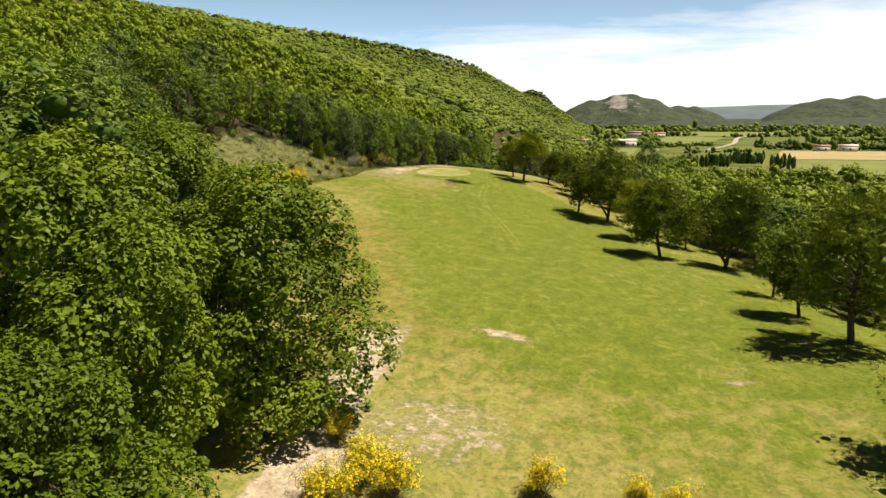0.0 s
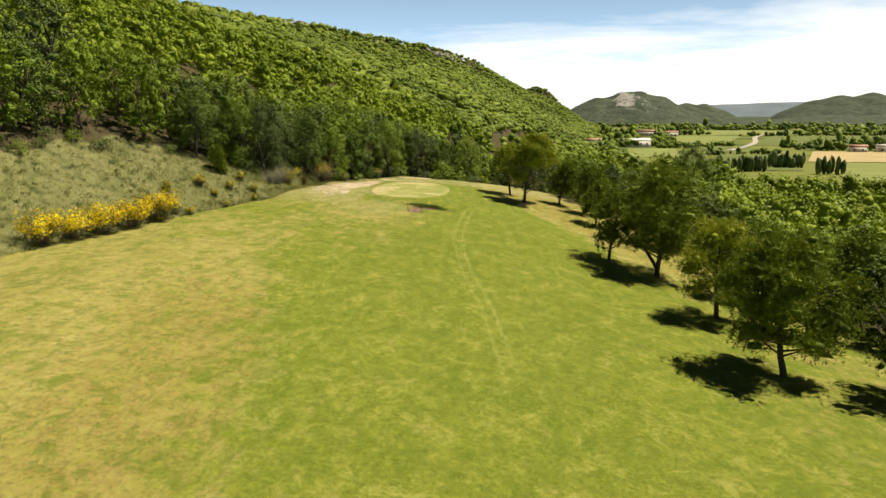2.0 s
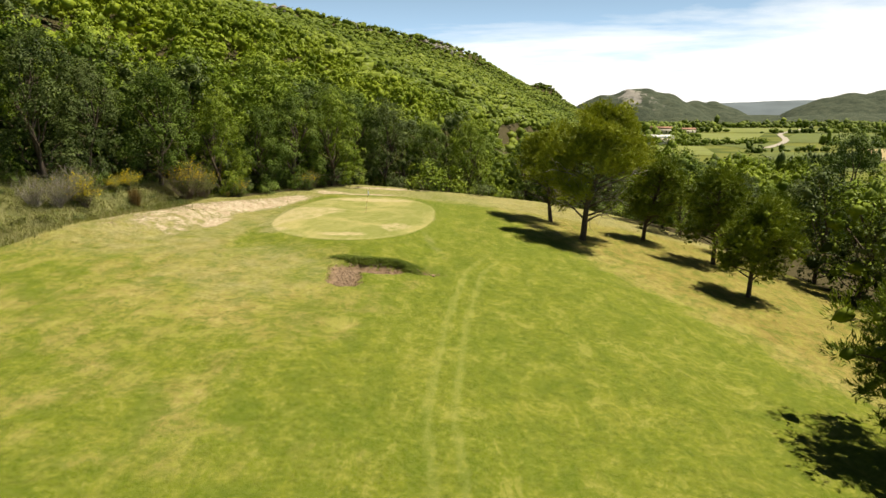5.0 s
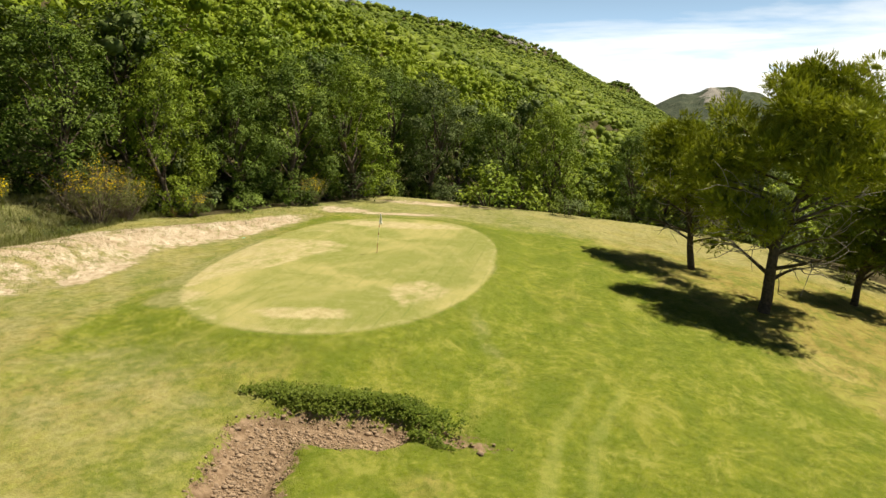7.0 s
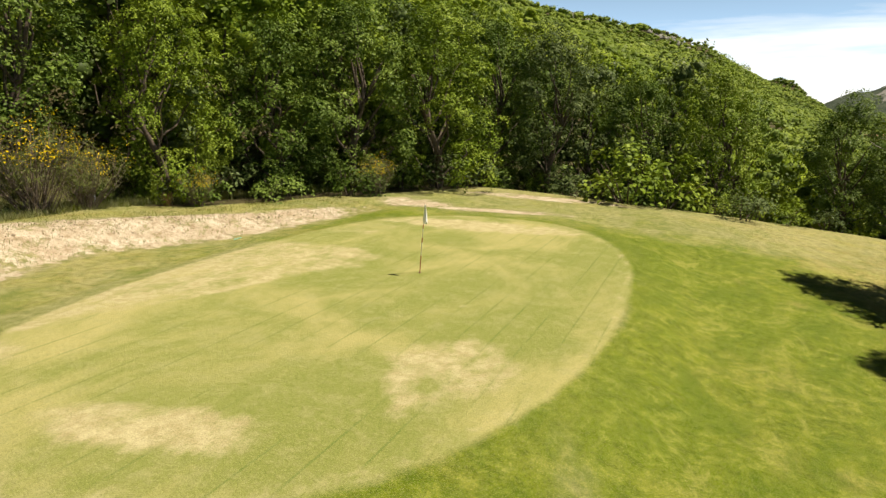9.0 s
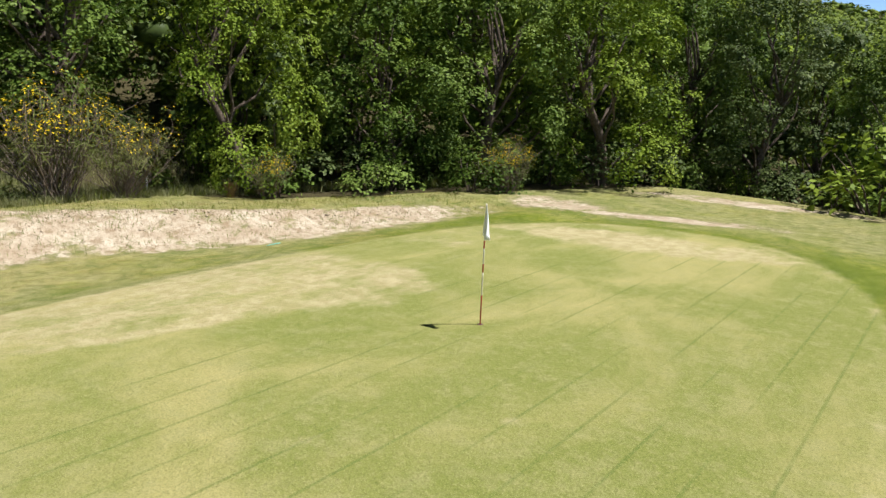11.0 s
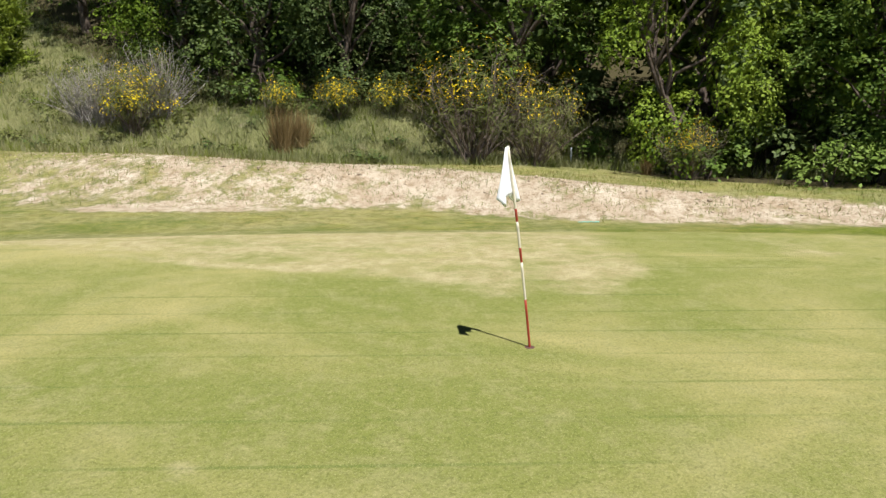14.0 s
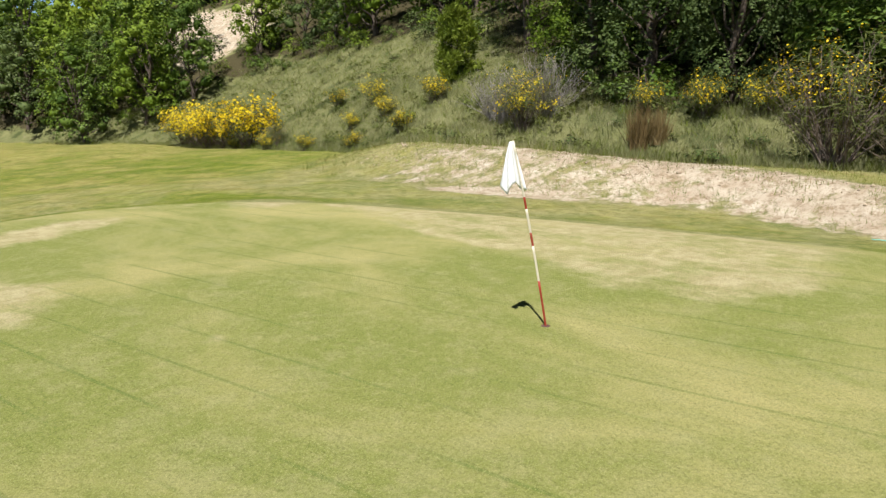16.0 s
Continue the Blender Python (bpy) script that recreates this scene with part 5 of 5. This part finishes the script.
def sheet(name, corners, mat, label, category, lift):
    """A field: a thin sheet laid on the valley floor."""
    (ax, ay), (bx, by), (cx, cy), (dx, dy) = corners
    n = 10
    b = Bag()
    u, v = np.meshgrid(np.linspace(0, 1, n), np.linspace(0, 1, n))
    x = (ax * (1 - u) + bx * u) * (1 - v) + (dx * (1 - u) + cx * u) * v
    y = (ay * (1 - u) + by * u) * (1 - v) + (dy * (1 - u) + cy * u) * v
    i = np.arange(n * n).reshape(n, n)
    b.add(np.stack([x.ravel(), y.ravel(), land(x.ravel(), y.ravel()) + lift], 1), np.stack([i[:-1, :-1].ravel(), i[:-1, 1:].ravel(), i[1:, 1:].ravel(), i[1:, :-1].ravel()], 1))
    return tagged(new(name, b.mesh(name, mat)), label, category, kind="structure")


sheet("field", ((118, 345), (152, 340), (205, 480), (160, 490)), FIELD_GREEN, "green meadow on the valley floor", "field", 0.3)
sheet("field", ((184, 410), (360, 395), (430, 500), (240, 533)), FIELD_TAN, "tan ripe field on the valley floor", "field", 0.3)
sheet("field", ((147, 288), (300, 270), (350, 390), (190, 405)), FIELD_LIGHT, "light green crop field on the valley floor", "field", 0.3)
sheet("field", ((92, 455), (126, 457), (152, 575), (114, 570)), FIELD_LIGHT, "light green vineyard plot on the valley floor", "field", 0.3)
sheet("field", ((166, 640), (208, 640), (325, 930), (240, 950)), FIELD_LIGHT, "long light green crop field in the valley", "field", 0.3)
sheet("field", ((228, 640), (300, 640), (520, 960), (362, 930)), FIELD_GREEN, "green field in the valley", "field", 0.3)
sheet("field", ((270, 1010), (420, 980), (520, 1280), (345, 1320)), FIELD_LIGHT, "distant pale crop field", "field", 0.3)
sheet("field", ((172, 500), (215, 545), (212, 620), (165, 610)), FIELD_GREEN, "green field beside the road", "field", 0.3)
b = Bag()
ry = np.linspace(540, 1200, 40)
rx = 190 + 0.44 * (ry - 560) + 8 * np.sin(ry * 0.012)
wd = 2.8
b.add(np.concatenate([np.stack([rx - wd, ry, land(rx - wd, ry) + 0.55], 1), np.stack([rx + wd, ry, land(rx + wd, ry) + 0.55], 1)]), [(i, i + 40, i + 41, i + 1) for i in range(39)])
tagged(new("road", b.mesh("road", ROAD)), "pale country road winding up the valley", "road", kind="structure")

# hedges, copses and cypress rows between the fields
copse = Bag()
r = np.random.default_rng(21)
hx, hy, ht, hw = [], [], [], []
for (x0, y0), (x1, y1), n, tall, wide in (
    ((60, 300), (112, 340), 30, 9, 4.5), ((78, 420), (92, 560), 40, 9, 5), ((150, 480), (205, 500), 20, 5, 2.6), ((100, 590), (165, 640), 40, 10, 5),
    ((140, 575), (215, 625), 26, 7, 4), ((235, 560), (480, 525), 70, 8, 4.2), ((240, 600), (520, 560), 80, 9, 4.6), ((150, 650), (235, 960), 50, 9, 5), ((325, 940), (520, 965), 40, 8, 5),
    ((120, 640), (150, 900), 60, 11, 6), ((150, 960), (300, 1000), 50, 10, 6), ((330, 700), (700, 640), 70, 9, 5), ((420, 780), (800, 700), 70, 10, 6), ((345, 330), (560, 300), 40, 8, 5),
    ((200, 1020), (340, 1330), 70, 10, 7), ((440, 1000), (900, 900), 90, 11, 7), ((520, 1150), (1000, 1060), 90, 11, 8), ((330, 1340), (1000, 1250), 120, 11, 9), ((250, 1600), (1300, 1550), 150, 12, 11), ((300, 1450), (1100, 1400), 120, 12, 10),
):
    n = int(n * 1.7)
    t = r.uniform(0, 1, n)
    hx += list(x0 + (x1 - x0) * t + r.normal(0, 2.6, n))
    hy += list(y0 + (y1 - y0) * t + r.normal(0, 2.6, n))
    ht += list(tall * r.lognormal(-0.25, 0.35, n))
    hw += list(wide * r.uniform(0.35, 0.8, n))
crown_cloud(copse, r, np.array(hx), np.array(hy), np.array(ht), np.array(hw) * 1.15, 0, True)
tagged(new("hedgerow_trees", copse.mesh("hedgerow_trees", FAR_WOODS)), "dark hedgerows and copses between the valley fields", "hedgerow trees", kind="stuff")
cyp = Bag()
for i in range(40):
    if i < 18:
        x, y = 112 + i * 1.25, 338 + r.normal(0, 2.5)
    elif i < 32:
        x, y = 143 + (i - 18) * 1.4, 362 + r.normal(0, 0.6)
    else:
        x, y = 150 + (i - 32) * 1.8, 322 + r.normal(0, 1.5)
    h = r.uniform(5.5, 8.5)
    lump(cyp, r, np.array((x, y, valley_z(x, y) + h * 0.5)), np.array((1.1, 1.1, h * 0.52)), 0.2)
tagged(new("cypress_row", cyp.mesh("cypress_row", HOLM)), "row of dark clipped cypresses along a field", "cypress row", kind="stuff")

PLASTER = plain("pale_plaster", (0.62, 0.56, 0.46), 0.9, 0.12, 0.6)
TILES = plain("roof_tile", (0.36, 0.20, 0.13), 0.85, 0.25, 1.5)
SHED = plain("pale_sheet_roof", (0.62, 0.62, 0.60), 0.6, 0.08, 0.5)
WINDOW = plain("dark_window", (0.03, 0.035, 0.04), 0.2, 0.1, 1)


def box(bag, x0, x1, y0, y1, z0, z1):
    v = [(x, y, z) for z in (z0, z1) for x, y in ((x0, y0), (x1, y0), (x1, y1), (x0, y1))]
    bag.add(v, [(0, 3, 2, 1), (4, 5, 6, 7), (0, 1, 5, 4), (1, 2, 6, 5), (2, 3, 7, 6), (3, 0, 4, 7)])


def house(x, y, turn, length, depth, high, roof_mat, label):
    base = new("farm_building")
    base.matrix_basis = pose(x, y, valley_z(x, y), 0, 0, turn)
    b = Bag()
    box(b, -length / 2, length / 2, -depth / 2, depth / 2, -1, high)
    part("wall", b.mesh("wall", PLASTER), base)
    b, o, t = Bag(), 0.5, depth * 0.22
    L, D = length / 2 + o, depth / 2 + o
    b.add([(-L, -D, high - 0.1), (L, -D, high - 0.1), (L, D, high - 0.1), (-L, D, high - 0.1), (-L, 0, high + t), (L, 0, high + t)], [(0, 1, 5, 4), (2, 3, 4, 5), (0, 3, 2, 1)], [(0, 4, 3), (1, 2, 5)])
    part("roof", b.mesh("roof", roof_mat), base)
    for i in range(int(length // 5)):
        b = Bag()
        wx = -length / 2 + 2.5 + i * 5
        box(b, wx - 0.6, wx + 0.6, -depth / 2 - 0.03, -depth / 2 + 0.1, high * 0.35, high * 0.7)
        part("window", b.mesh("window", WINDOW), base)
    return tagged(base, label, "farm building", "valley buildings")


house(126, 606, 4, 26, 10, 5.0, SHED, "long low farm shed with a pale roof in the valley")
house(96, 628, 20, 14, 9, 4.5, TILES, "tile-roofed farmhouse in the valley")
house(205, 905, -10, 34, 12, 6.0, TILES, "distant farmhouse with a tiled roof")
house(228, 915, -10, 26, 10, 5.0, TILES, "distant farm barn with a tiled roof")
house(268, 526, -14, 11, 8, 3.6, TILES, "tile-roofed house beside the ripe field")
house(286, 522, -14, 13, 8, 4.0, PLASTER, "pale house beside the ripe field")
house(318, 512, -14, 10, 8, 3.6, TILES, "tile-roofed house beside the ripe field")


def hill_material():
    k = Net("far_hill_scrub")
    pos = k.place()
    n = k.noise(0.05, 6.0, 0.65, pos)
    # scrub greens greyed towards blue, so the colour carries some haze
    c = k.mix(k.step(n, 0.3, 0.7), (0.044, 0.058, 0.040), (0.082, 0.096, 0.064))
    rock = k.step(k.math("ADD", k.noise(0.035, 8.0, 0.72, pos), k.math("MULTIPLY", k.attr("bare"), 0.26)), 0.66, 0.76)
    c = k.mix(rock, c, (0.27, 0.255, 0.23))
    return k.surface(c, 0.95, k.bump(n, 0.8, 8.0), 0, 0.05)


HILL = hill_material()
# blue-grey base colour: aerial haze painted straight onto the ridge
HAZED_RIDGE = plain("hazed_ridge", (0.115, 0.145, 0.165), 1.0, 0.12, 0.01)


def hill(cx, cy, turn, length, width, top, seed, label, bare=(), mat=HILL):
    """A wooded hill with an uneven crest, standing on the valley floor."""
    r = np.random.default_rng(seed)
    nu, nv = 110, 36
    u, v = np.meshgrid(np.linspace(-1, 1, nu), np.linspace(-1, 1, nv))
    crest = 0
    ph = r.uniform(0, 6.28, 7)
    for i in range(7):
        crest = crest + np.sin(u * (2.0 + i * 2.6) + ph[i]) / (1.6 + i * 1.7)
    prof = np.clip(1 - np.abs(u) ** 2.2, 0, 1) ** 0.8 * (1 + 0.10 * crest)
    cross = np.clip(1 - np.abs(v) ** 1.5, 0, 1)
    wob = 0.05 * np.sin(u * 21 + v * 5 + ph[0]) * np.sin(v * 9 + ph[1])
    base = -24
    z = base + (top - base) * prof * (cross + wob * cross)
    c, s = math.cos(radians(turn)), math.sin(radians(turn))
    x, y = u * length / 2, v * width / 2
    i = np.arange(nu * nv).reshape(nv, nu)
    me = mesh_of("hill", np.stack([(cx + x * c - y * s).ravel(), (cy + x * s + y * c).ravel(), z.ravel()], 1), np.stack([i[:-1, :-1].ravel(), i[:-1, 1:].ravel(), i[1:, 1:].ravel(), i[1:, :-1].ravel()], 1), mat, True)
    a = me.attributes.new("bare", "FLOAT", "POINT")
    val = np.zeros(nu * nv, np.float32)
    for bu, bv, ru, rv, amount in bare:
        val = np.maximum(val, amount * smooth(1.3, 0.4, np.hypot((u.ravel() - bu) / ru, (v.ravel() - bv) / rv)))
    a.data.foreach_set("value", val.astype(np.float32))
    return tagged(new("hill", me), label, "hill", kind="structure")


hill(385, 2010, -4, 400, 420, 62, 12, "wooded hill with a pale quarried face", ((-0.10, -0.35, 0.26, 0.30, 1.0), (0.2, -0.5, 0.2, 0.25, 0.6)))
hill(540, 2030, 0, 330, 420, 34, 3, "low wooded shoulder of the quarried hill")
hill(1420, 3300, -14, 1900, 700, 62, 4, "long distant ridge across the valley, haze put into its colour", (), HAZED_RIDGE)
hill(1270, 2480, -10, 640, 560, 80, 5, "wooded hill on the far side of the valley")
hill(1800, 2300, -20, 1000, 700, 84, 6, "wooded hill on the far side of the valley")
hill(900, 2650, 0, 1500, 500, 0, 7, "low wooded foothills closing the valley")
hill(1100, 2200, -8, 700, 400, 6, 9, "low wooded foothills closing the valley")
